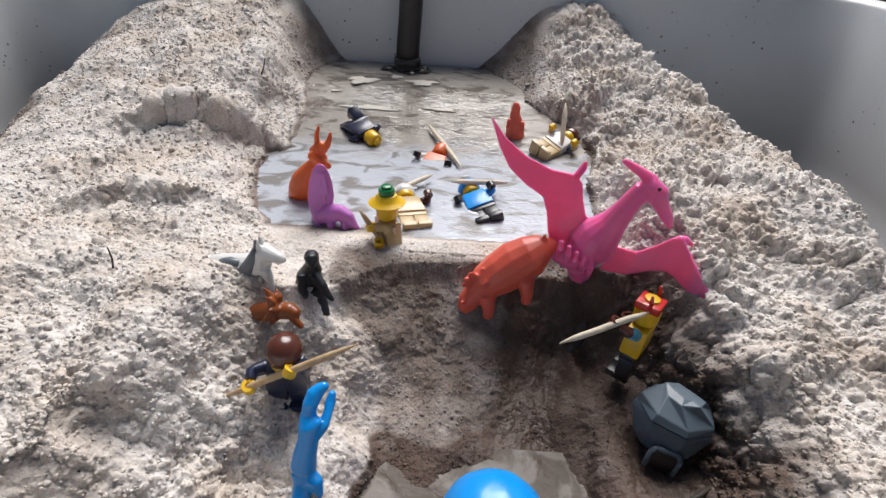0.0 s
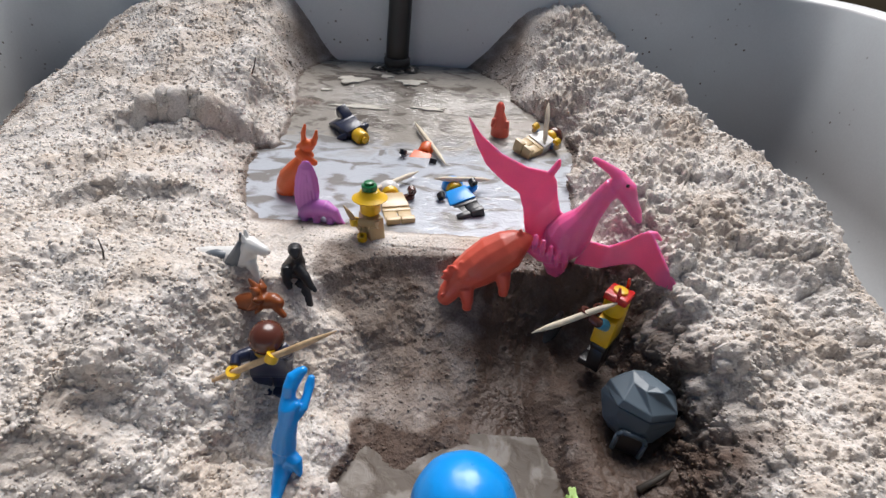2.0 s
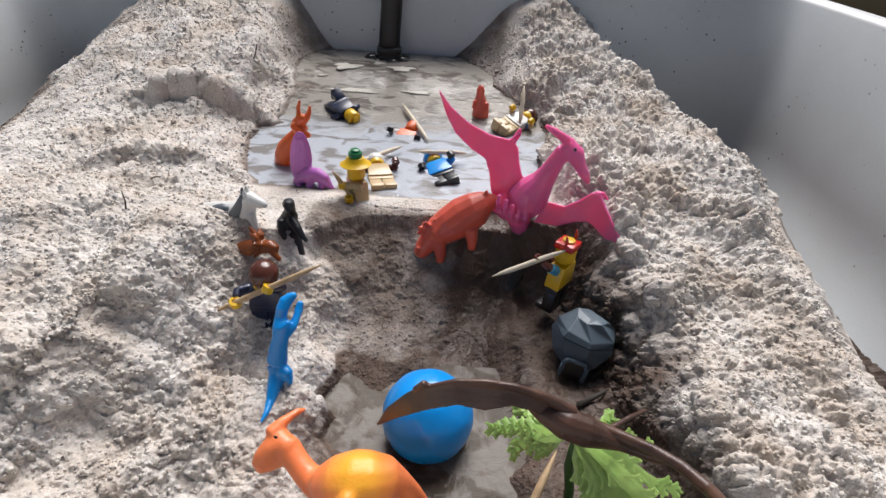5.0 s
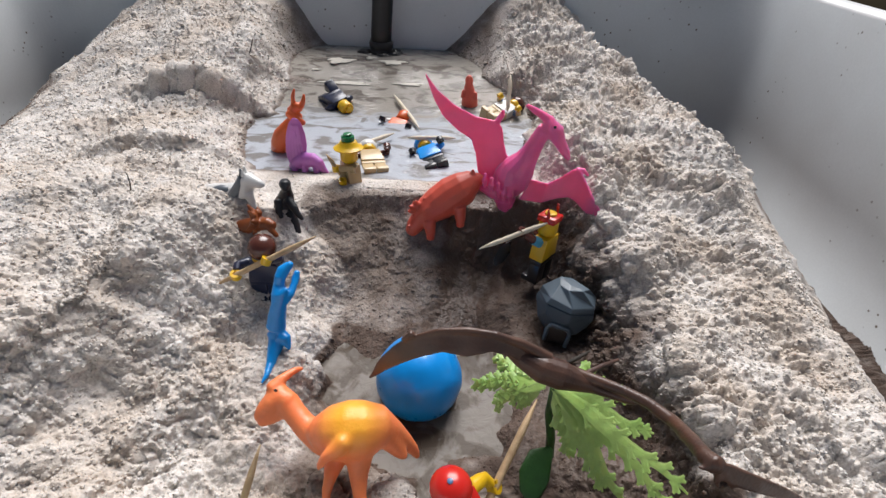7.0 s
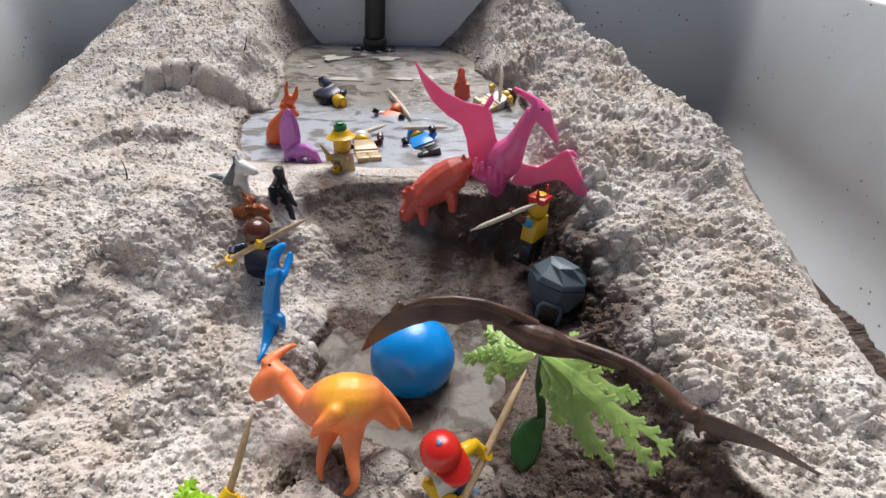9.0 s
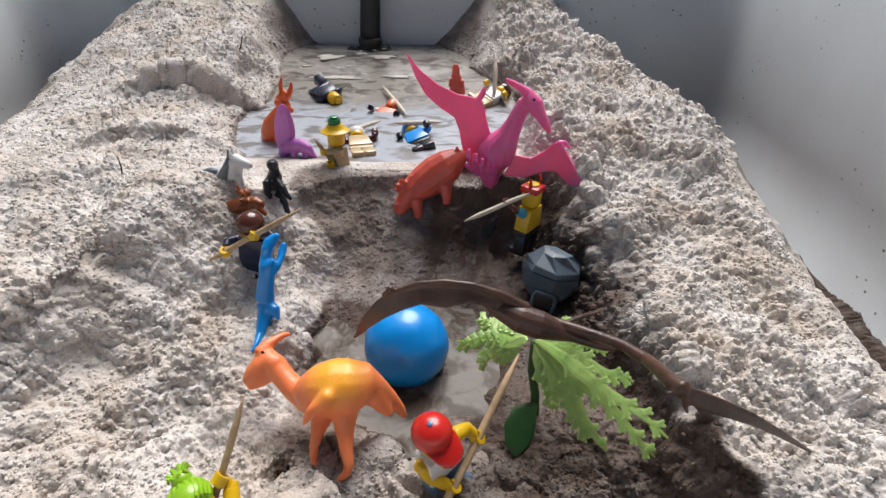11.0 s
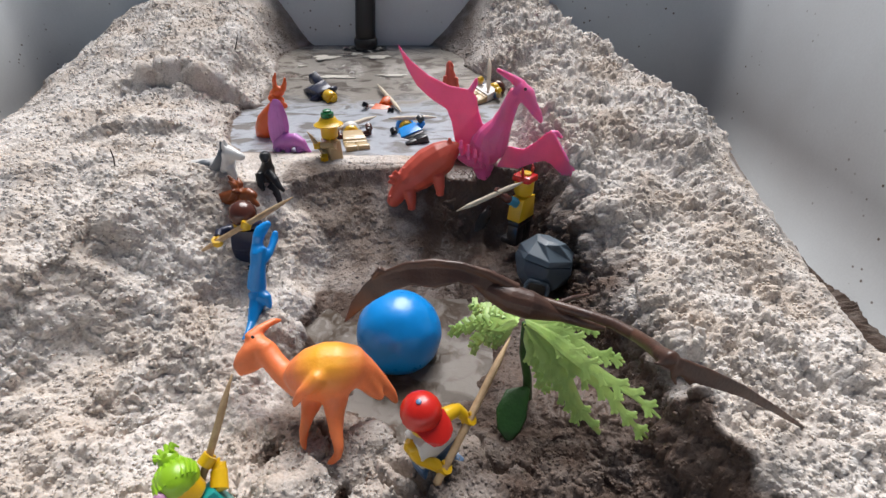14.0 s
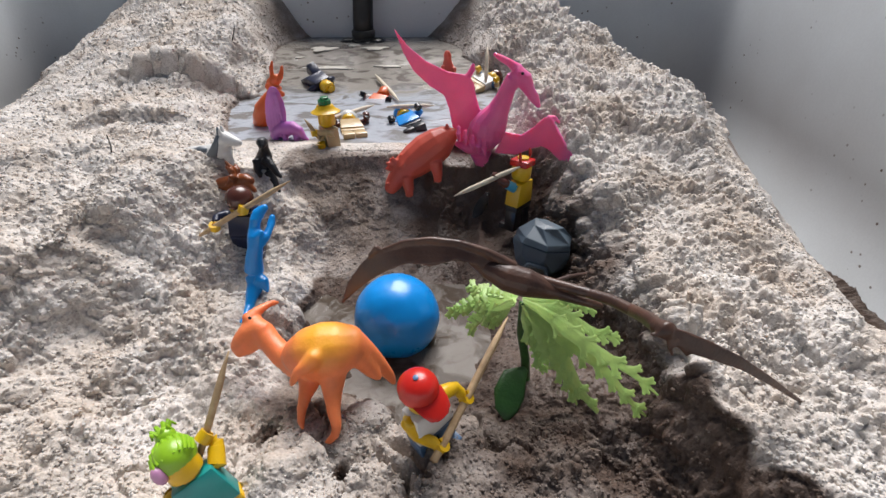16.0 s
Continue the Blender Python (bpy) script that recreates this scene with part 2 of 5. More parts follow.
def wet_and_shade(x, y, z):
    """How dark the sand is: soaked in the stream and by the water, damp where it was cut open, with shade painted over
    the valley's right, its bank and the front.
    """
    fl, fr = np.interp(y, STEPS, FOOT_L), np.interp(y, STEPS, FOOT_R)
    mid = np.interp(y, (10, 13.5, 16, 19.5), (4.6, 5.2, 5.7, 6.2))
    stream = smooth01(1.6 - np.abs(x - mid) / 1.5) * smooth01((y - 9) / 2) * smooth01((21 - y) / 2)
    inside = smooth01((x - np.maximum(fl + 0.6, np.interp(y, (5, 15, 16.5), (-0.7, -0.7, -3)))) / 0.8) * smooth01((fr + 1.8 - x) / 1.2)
    # damp cut, deepened to the right by painted shade
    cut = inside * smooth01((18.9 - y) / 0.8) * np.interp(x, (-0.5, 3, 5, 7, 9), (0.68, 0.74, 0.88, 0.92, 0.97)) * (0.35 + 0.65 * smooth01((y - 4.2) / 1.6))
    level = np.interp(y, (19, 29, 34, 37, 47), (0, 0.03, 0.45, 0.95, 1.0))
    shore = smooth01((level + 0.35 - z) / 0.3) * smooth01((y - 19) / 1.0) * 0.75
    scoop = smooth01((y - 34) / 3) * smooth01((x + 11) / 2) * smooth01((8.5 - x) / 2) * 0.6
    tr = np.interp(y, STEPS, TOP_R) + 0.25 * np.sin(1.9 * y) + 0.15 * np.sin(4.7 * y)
    # the right bank's inner face: damp, and its own shade put into the colour
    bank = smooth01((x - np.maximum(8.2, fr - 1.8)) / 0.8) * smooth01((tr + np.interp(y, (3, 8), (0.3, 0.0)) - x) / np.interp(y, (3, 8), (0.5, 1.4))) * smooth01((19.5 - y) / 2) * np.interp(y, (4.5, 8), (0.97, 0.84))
    # below the leaf: damp together with painted shadow
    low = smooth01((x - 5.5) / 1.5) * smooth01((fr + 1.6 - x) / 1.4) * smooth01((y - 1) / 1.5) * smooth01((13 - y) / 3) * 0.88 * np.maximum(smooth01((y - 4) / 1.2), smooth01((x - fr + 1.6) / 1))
    # front bank: damp plus painted shade, stronger towards the right
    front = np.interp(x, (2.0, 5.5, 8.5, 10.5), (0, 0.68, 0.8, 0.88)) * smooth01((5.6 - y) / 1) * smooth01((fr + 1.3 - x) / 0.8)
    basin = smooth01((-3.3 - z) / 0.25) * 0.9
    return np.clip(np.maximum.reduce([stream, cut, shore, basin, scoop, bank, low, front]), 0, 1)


def build_sand():
    xs = spaced(((-29.4, -18, 0.25), (-18, -9, 0.09), (-9, 16, 0.052), (16, 20, 0.08), (20, 27, 0.4)))
    ys = spaced(((-20, 0, 0.6), (0, 19.5, 0.052), (19.5, 32, 0.085), (32, 43.0, 0.12)))
    gx, gy = np.meshgrid(xs, ys)
    pts, gz = surface(gx.ravel(), gy.ravel())
    w, h = len(xs), len(ys)
    i = (np.arange(h - 1)[:, None] * w + np.arange(w - 1)[None, :]).ravel()
    quads = np.stack([i, i + 1, i + w + 1, i + w], 1)
    me = bpy.data.meshes.new("sand")
    me.from_pydata((pts * CM).tolist(), [], quads.tolist())
    me.polygons.foreach_set("use_smooth", [True] * len(me.polygons))
    me.materials.append(SAND)
    # holds true wetness and the shade painted along with it
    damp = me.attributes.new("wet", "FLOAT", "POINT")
    damp.data.foreach_set("value", wet_and_shade(gx.ravel(), gy.ravel(), gz).astype(np.float32))
    return tagged(new("ground", me), "pale damp beige sand heaped and carved into a valley", "sand", kind="structure")


def sand_material():
    m = bpy.data.materials.new("damp sand")
    m.use_nodes = True
    n, ln = m.node_tree.nodes, m.node_tree.links.new
    b = n["Principled BSDF"]
    co = n.new("ShaderNodeTexCoord")

    def tex(kind, scale, detail=2.0):
        t = n.new(kind)
        t.inputs["Scale"].default_value = scale
        if kind == "ShaderNodeTexNoise":
            t.inputs["Detail"].default_value = detail
        ln(co.outputs["Object"], t.inputs["Vector"])
        return t

    grain, speck, patch = tex("ShaderNodeTexNoise", 900, 3), tex("ShaderNodeTexVoronoi", 1300), tex("ShaderNodeTexNoise", 28, 4)
    ramp = n.new("ShaderNodeValToRGB")
    e = ramp.color_ramp.elements
    e[0].position, e[0].color = 0.32, (0.515, 0.474, 0.432, 1)
    e[1].position, e[1].color = 0.6, (0.695, 0.648, 0.605, 1)
    ln(grain.outputs["Fac"], ramp.inputs["Fac"])
    tint = n.new("ShaderNodeMix")
    tint.data_type, tint.blend_type = "RGBA", "MULTIPLY"
    pr = n.new("ShaderNodeValToRGB")
    pr.color_ramp.elements[0].position, pr.color_ramp.elements[0].color = 0.35, (0.82, 0.76, 0.70, 1)
    pr.color_ramp.elements[1].position, pr.color_ramp.elements[1].color = 0.6, (1, 1, 1, 1)
    ln(patch.outputs["Fac"], pr.inputs["Fac"])
    tint.inputs["Factor"].default_value = 1.0
    ln(ramp.outputs["Color"], tint.inputs["A"]), ln(pr.outputs["Color"], tint.inputs["B"])
    # dark and rusty single grains
    cell = n.new("ShaderNodeMapRange")
    cell.inputs["From Min"].default_value, cell.inputs["From Max"].default_value = 0.86, 0.93
    sep = n.new("ShaderNodeSeparateColor")
    ln(speck.outputs["Color"], sep.inputs["Color"]), ln(sep.outputs[0], cell.inputs["Value"])
    grains = n.new("ShaderNodeMix")
    grains.data_type = "RGBA"
    grains.inputs["B"].default_value = (0.16, 0.115, 0.08, 1)
    sc = n.new("ShaderNodeMath")
    sc.operation = "MULTIPLY"
    sc.inputs[1].default_value = 0.16
    ln(cell.outputs["Result"], sc.inputs[0]), ln(sc.outputs[0], grains.inputs["Factor"])
    ln(tint.outputs["Result"], grains.inputs["A"])
    ln(grains.outputs["Result"], b.inputs["Base Color"])
    # this value darkens for wet sand and for painted shade alike
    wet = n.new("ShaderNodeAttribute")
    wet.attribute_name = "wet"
    soak_and_shade = n.new("ShaderNodeMix")
    soak_and_shade.data_type, soak_and_shade.blend_type = "RGBA", "MULTIPLY"
    soak_and_shade.inputs["B"].default_value = (0.165, 0.12, 0.098, 1)
    # the edge of the damp and of the painted shade is ragged
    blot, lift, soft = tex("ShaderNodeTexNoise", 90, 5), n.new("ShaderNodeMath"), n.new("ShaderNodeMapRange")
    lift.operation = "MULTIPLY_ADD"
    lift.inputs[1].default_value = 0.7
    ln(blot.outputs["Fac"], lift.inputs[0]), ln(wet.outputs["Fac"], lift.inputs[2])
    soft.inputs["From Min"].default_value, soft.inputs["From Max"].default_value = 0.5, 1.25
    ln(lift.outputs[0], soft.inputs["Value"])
    ln(soft.outputs["Result"], soak_and_shade.inputs["Factor"]), ln(grains.outputs["Result"], soak_and_shade.inputs["A"])
    ln(soak_and_shade.outputs["Result"], b.inputs["Base Color"])
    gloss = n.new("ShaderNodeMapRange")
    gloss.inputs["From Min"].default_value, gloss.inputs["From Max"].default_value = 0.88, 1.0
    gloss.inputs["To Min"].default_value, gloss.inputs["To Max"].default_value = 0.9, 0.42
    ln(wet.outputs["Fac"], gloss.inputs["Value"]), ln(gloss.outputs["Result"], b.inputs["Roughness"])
    b.inputs["Subsurface Weight"].default_value, b.inputs["Subsurface Scale"].default_value = 0.25, 0.0012
    b.inputs["Subsurface Radius"].default_value = (1.0, 0.85, 0.7)
    bump = n.new("ShaderNodeBump")
    bump.inputs["Strength"].default_value, bump.inputs["Distance"].default_value = 0.85, 0.0007
    ln(grain.outputs["Fac"], bump.inputs["Height"]), ln(bump.outputs["Normal"], b.inputs["Normal"])
    return m


SAND = sand_material()
sand = build_sand()

# ---- the tub ----
TUB = material("off-white painted tub", (0.74, 0.775, 0.785), 0.42, 22, 0.1, 0.12, 600, second=(0.67, 0.69, 0.69), spread=1.2)


def speckle(m):
    """Small dark scuffs and specks of dirt over a painted surface."""
    n, ln = m.node_tree.nodes, m.node_tree.links.new
    b = n["Principled BSDF"]
    under = b.inputs["Base Color"].links[0].from_socket
    co, v, w = n.new("ShaderNodeTexCoord"), n.new("ShaderNodeTexVoronoi"), n.new("ShaderNodeTexNoise")
    v.inputs["Scale"].default_value, w.inputs["Scale"].default_value = 120, 14
    a, c, mul, mix = n.new("ShaderNodeMapRange"), n.new("ShaderNodeMapRange"), n.new("ShaderNodeMath"), n.new("ShaderNodeMix")
    a.inputs["From Min"].default_value, a.inputs["From Max"].default_value = 0.14, 0.07
    c.inputs["From Min"].default_value, c.inputs["From Max"].default_value = 0.5, 0.58
    mul.operation, mix.data_type = "MULTIPLY", "RGBA"
    mix.inputs["B"].default_value = (0.13, 0.105, 0.08, 1)
    ln(co.outputs["Object"], v.inputs["Vector"]), ln(co.outputs["Object"], w.inputs["Vector"])
    ln(v.outputs["Distance"], a.inputs["Value"]), ln(w.outputs["Fac"], c.inputs["Value"])
    ln(a.outputs["Result"], mul.inputs[0]), ln(c.outputs["Result"], mul.inputs[1])
    ln(mul.outputs[0], mix.inputs["Factor"]), ln(under, mix.inputs["A"])
    ln(mix.outputs["Result"], b.inputs["Base Color"])


speckle(TUB)
RIM = material("white rim", (0.8, 0.8, 0.8), 0.4, 40, 0.08, 0.1, 600)


def rounded_outline(x0, y0, x1, y1, r, n=10):
    pts = []
    for cx, cy, a0 in ((x1 - r, y1 - r, 0), (x0 + r, y1 - r, 90), (x0 + r, y0 + r, 180), (x1 - r, y0 + r, 270)):
        pts += [(cx + r * math.cos(radians(a0 + 90 * i / n)), cy + r * math.sin(radians(a0 + 90 * i / n))) for i in range(n + 1)]
    return pts


def bridge_rings(bm, rings, mat=0):
    """Joins closed rings of points by faces."""
    vs = [[bm.verts.new(p) for p in ring] for ring in rings]
    for a, b in zip(vs, vs[1:]):
        for i in range(len(a)):
            f = bm.faces.new((a[i - 1], a[i], b[i], b[i - 1]))
            f.material_index = mat
    return vs


def build_tub():
    bm = bmesh.new()
    rings = []
    for grow, z, r in ((0, -7.2, 5), (0.3, -2, 5), (0.7, 7.2, 5), (0.9, 7.45, 5), (1.9, 7.5, 6), (2.1, 7.2, 6), (1.6, -8.2, 6)):
        rings.append([(x, y, z) for x, y in rounded_outline(-30 - grow, -21 - grow, 27.2 + grow, 42.4 + grow, r)])
    vs = bridge_rings(bm, rings)
    bm.faces.new(vs[0])
    bm.faces.new(list(reversed(vs[-1])))
    for f in bm.faces:
        f.material_index = 1 if f.calc_center_median().z > 7.25 else 0
    bmesh.ops.recalc_face_normals(bm, faces=bm.faces)
    return thing("wall_tub", bm, [TUB, RIM], "smooth grey painted tub wall with a white rim", "wall", kind="structure")


build_tub()

# ---- plastics, wood, leaf ----
def plastic(name, colour, rough=0.32, sub=0.0, coat=0.15, vary=0.1, bump=0.08):
    return material(name, colour, rough, 90, vary, bump, 1500, coat=coat, sub=sub, depth=0.0003)


YELLOW = plastic("yellow plastic", (0.83, 0.50, 0.01))
BLACK = plastic("black plastic", (0.012, 0.012, 0.014))
NAVY = plastic("navy plastic", (0.012, 0.018, 0.05))
RED = plastic("red plastic", (0.62, 0.02, 0.012), 0.25)
TAN = plastic("tan plastic", (0.55, 0.40, 0.20))
BROWN = plastic("reddish brown plastic", (0.10, 0.03, 0.018), 0.22)
GREEN = plastic("green plastic", (0.0, 0.17, 0.045))
LIME = plastic("lime plastic", (0.28, 0.52, 0.02))
PINKISH = plastic("lilac print", (0.62, 0.30, 0.50))
TEAL = plastic("teal plastic", (0.01, 0.28, 0.26))
AZURE = plastic("azure plastic", (0.06, 0.36, 0.55))
WHITE = plastic("white plastic", (0.78, 0.77, 0.74))
DENIM = plastic("sand blue plastic", (0.10, 0.20, 0.36))
BLUE = plastic("bright blue plastic", (0.004, 0.30, 0.82), 0.3, coat=0.15)
ORANGE = material("matt orange vinyl", (1.0, 0.26, 0.085), 0.45, 90, 0.12, 0.35, 700, sub=0.15, coat=0.1, spot=((-0.16, 1.65, 2.85), 1.3, (0.95, 0.42, 0.03)))
REDORANGE = plastic("red orange vinyl", (0.75, 0.13, 0.02), 0.4, sub=0.15, bump=0.3)
CORAL = plastic("coral vinyl", (0.80, 0.13, 0.08), 0.4, sub=0.2, bump=0.25)
PINK = plastic("pink vinyl", (0.93, 0.17, 0.43), 0.32, sub=0.8, bump=0.12)
PURPLE = plastic("purple vinyl", (0.55, 0.17, 0.55), 0.4, sub=0.2, bump=0.2)
BRONZE = material("bronze brown vinyl", (0.115, 0.055, 0.034), 0.38, 120, 0.3, 0.3, 1200, second=(0.06, 0.03, 0.022))
RUST = plastic("rusty brown vinyl", (0.32, 0.075, 0.01), 0.4, bump=0.3, vary=0.3)
SLATE = plastic("dark bluish grey plastic", (0.10, 0.135, 0.165), 0.42, coat=0.0)
GREYFUR = plastic("grey print", (0.13, 0.15, 0.17), 0.4)
WOOD = material("birch wood", (0.62, 0.44, 0.25), 0.6, 300, 0.25, 0.3, 2200, second=(0.48, 0.32, 0.17))
PALEWOOD = material("pale birch wood", (0.78, 0.68, 0.52), 0.6, 300, 0.15, 0.3, 2200)
RUBBER = material("black rubber", (0.012, 0.012, 0.013), 0.38, 60, 0.3, 0.2, 700)
LEAF = material("pale green leaf", (0.46, 0.66, 0.17), 0.45, 40, 0.2, 0.3, 500, second=(0.30, 0.52, 0.10), sub=0.3)
DARKLEAF = material("dark green leaf", (0.035, 0.12, 0.02), 0.45, 120, 0.3, 0.4, 900)
TWIG = material("dark twig", (0.045, 0.035, 0.025), 0.7, 300, 0.3, 0.4, 1500)


# ---- shapes ----
def frame_along(d, flat):
    """Two axes across a direction: the thickness axis nearest to flat, and the width axis."""
    d = d.normalized()
    n = flat - d * flat.dot(d)
    if n.length < 1e-5:
        n = d.orthogonal()
    n.normalize()
    return n, d.cross(n)


def limb(bm, joints, flat=(0, 0, 1), sides=14, mat=0, cap=True):
    """A tapering limb through joints (x, y, z, half width, half thickness or nothing)."""
    pts = [Vector(j[:3]) for j in joints]
    rings = []
    for i, j in enumerate(joints):
        d = pts[min(i + 1, len(pts) - 1)] - pts[max(i - 1, 0)]
        n, w = frame_along(d, Vector(flat))
        hw, ht = j[3], j[4] if len(j) > 4 else j[3]
        ring = [pts[i] + w * (hw * math.cos(a)) + n * (ht * math.sin(a)) for a in (2 * math.pi * k / sides for k in range(sides))]
        rings.append([bm.verts.new(p) for p in ring])
    for a, b in zip(rings, rings[1:]):
        for k in range(sides):
            bm.faces.new((a[k - 1], a[k], b[k], b[k - 1])).material_index = mat
    if cap:
        for ring, way, j, sign in ((rings[0], pts[0] - pts[1], joints[0], 1), (rings[-1], pts[-1] - pts[-2], joints[-1], -1)):
            tip = bm.verts.new(sum((v.co for v in ring), Vector()) / sides + way.normalized() * (0.6 * min(j[3], j[4] if len(j) > 4 else j[3])))
            for k in range(sides):
                bm.faces.new((ring[k], ring[k - 1], tip) if sign > 0 else (ring[k - 1], ring[k], tip)).material_index = mat
    return rings


def ball(bm, c, r, mat=0, seg=14, m=None):
    """An ellipsoid; r is a number or three radii; m turns it."""
    r = (r, r, r) if isinstance(r, (int, float)) else r
    t = Matrix.Translation(c) @ (m or Matrix.Identity(4)) @ Matrix.Diagonal((*r, 1))
    got = bmesh.ops.create_uvsphere(bm, u_segments=seg, v_segments=max(6, seg // 2 + 1), radius=1, matrix=t)
    for f in {f for v in got["verts"] for f in v.link_faces}:
        f.material_index = mat


def block(bm, c, size, mat=0, bevel=0.05, m=None, top=1.0):
    """A bevelled block; top narrows its upper side's width."""
    t = (m or Matrix.Identity(4)) @ Matrix.Translation(c)
    got = bmesh.ops.create_cube(bm, size=1)
    for v in got["verts"]:
        k = top if v.co.z > 0 else 1.0
        v.co = t @ Vector((v.co.x * size[0] * k, v.co.y * size[1], v.co.z * size[2]))
    edges = list({e for v in got["verts"] for e in v.link_edges})
    out = bmesh.ops.bevel(bm, geom=edges, offset=bevel, segments=2, affect="EDGES", profile=0.5)
    for f in {f for v in out["verts"] for f in v.link_faces} | {f for v in got["verts"] if v.is_valid for f in v.link_faces}:
        f.material_index = mat


def turned(bm, profile, mat=0, m=None, sides=18):
    """A turned body from (radius, z) pairs."""
    t = m or Matrix.Identity(4)
    rings = [[t @ Vector((r * math.cos(2 * math.pi * k / sides), r * math.sin(2 * math.pi * k / sides), z)) for k in range(sides)] for r, z in profile]
    vs = bridge_rings(bm, rings, mat)
    bm.faces.new(list(reversed(vs[0]))).material_index = mat
    bm.faces.new(vs[-1]).material_index = mat


def toy(name, bm, mat, label, category, group="", voxel=0.05, rounds=3, base=None, kind=""):
    """A moulded figure: its limbs melt into one skin. The origin goes to its base."""
    low = min(v.co.z for v in bm.verts)
    foot = [v.co for v in bm.verts if v.co.z < low + 0.4]
    c = Vector(base) if base else sum(foot, Vector()) / len(foot)
    bmesh.ops.translate(bm, verts=bm.verts, vec=-c)
    ob = thing(name, bm, mat, label, category, group, kind, at=place(*c))
    if voxel:
        r = ob.modifiers.new("skin", "REMESH")
        r.mode, r.voxel_size, r.use_smooth_shade = "VOXEL", voxel * CM, True
        s = ob.modifiers.new("soft", "SMOOTH")
        s.iterations, s.factor = rounds, 0.5
    return ob


def membrane(bm, lead, trail, thick=0.05, across=4, sag=(0, 0, 0)):
    """A thin webbed sheet between a leading and a trailing edge, thinner towards the trailing one."""
    rows = []
    for a, b in zip(lead, trail):
        a, b = Vector(a), Vector(b)
        rows.append([a.lerp(b, k / across) + Vector(sag) * math.sin(math.pi * k / across) for k in range(across + 1)])
    sides = []
    for s in (-1, 1):
        grid = []
        for i, row in enumerate(rows):
            along = rows[min(i + 1, len(rows) - 1)][0] - rows[max(i - 1, 0)][0]
            n = along.cross(row[-1] - row[0])
            n = n.normalized() if n.length > 1e-6 else Vector((0, -1, 0))
            grid.append([bm.verts.new(p + n * s * thick * (1 - 0.45 * k / across)) for k, p in enumerate(row)])
        for u, v in zip(grid, grid[1:]):
            for k in range(across):
                bm.faces.new((u[k], u[k + 1], v[k + 1], v[k]) if s > 0 else (u[k], v[k], v[k + 1], u[k + 1]))
        sides.append(grid)
    rim = [[g[0] for g in grid] + grid[-1][1:] + [g[-1] for g in grid[-2::-1]] + grid[0][-2:0:-1] for grid in sides]
    for k in range(len(rim[0])):
        bm.faces.new((rim[0][k - 1], rim[0][k], rim[1][k], rim[1][k - 1]))
    bmesh.ops.recalc_face_normals(bm, faces=bm.faces)


def moulded_part(name, bm, mat, parent, voxel=0.045, label=""):
    """A part of a moulded toy, written in the place's units."""
    ob = part(name, bm, mat, parent, label)
    ob.matrix_basis = parent.matrix_basis.inverted()
    r = ob.modifiers.new("skin", "REMESH")
    r.mode, r.voxel_size, r.use_smooth_shade = "VOXEL", voxel * CM, True
    f = ob.modifiers.new("soft", "SMOOTH")
    f.iterations, f.factor = 2, 0.5
    return ob


def toothpick(a, b, r, mat, label, blunt=False):
    a, b = Vector(a), Vector(b)
    d, n = b - a, 12
    bm = bmesh.new()
    joints = []
    for i in range(n + 1):
        t = i / n
        k = 1.0 if blunt and t > 0.5 else min(1.0, 0.18 + 4.2 * min(t, 1 - t))
        wob = Vector((noise.noise(a + Vector((t * 3, 0, 0))), noise.noise(a + Vector((0, t * 3, 5))), 0)) * 0.03
        joints.append((*(d * t + wob), r * k))
    limb(bm, joints, sides=10)
    return thing("toothpick", bm, mat, label, "toothpick", "toothpicks", at=place(*a))


# ---- toy people: one plain shape each, feet at the origin, looking along -y ----
def hand_ring(bm, c, d, mat):
    d = Vector(d).normalized()
    q = d.to_track_quat("Y", "Z").to_matrix().to_4x4()
    rings = []
    for k in range(13):
        a = radians(-150 + 300 * k / 12)
        o = Vector((math.sin(a) * 0.17, math.cos(a) * 0.17 - 0.02, 0))
        out = Vector((math.sin(a), math.cos(a), 0))
        rings.append([Matrix.Translation(c) @ q @ (o + out * u + Vector((0, 0, w))) for u, w in ((-0.06, -0.16), (0.07, -0.16), (0.07, 0.16), (-0.06, 0.16))])
    vs = [[bm.verts.new(p) for p in r] for r in rings]
    for a, b in zip(vs, vs[1:]):
        for k in range(4):
            bm.faces.new((a[k - 1], a[k], b[k], b[k - 1])).material_index = mat
    bm.faces.new(vs[0]).material_index = mat
    bm.faces.new(list(reversed(vs[-1]))).material_index = mat


FIG = 0.85  # units to the toy figures' own centimetres


def stance(head, foot, face):
    """The pose of a figure from its head's middle, a point its feet point at, and the way it faces."""
    up = (Vector(head) - Vector(foot)).normalized()
    f = Vector(face)
    f = (f - up * f.dot(up)).normalized()
    y = -f
    x = y.cross(up)
    m = Matrix((x, y, up)).transposed().to_4x4()
    return Matrix.Translation(Vector(head) * CM) @ m @ Matrix.Translation((0, 0, -3.3 * FIG * CM))


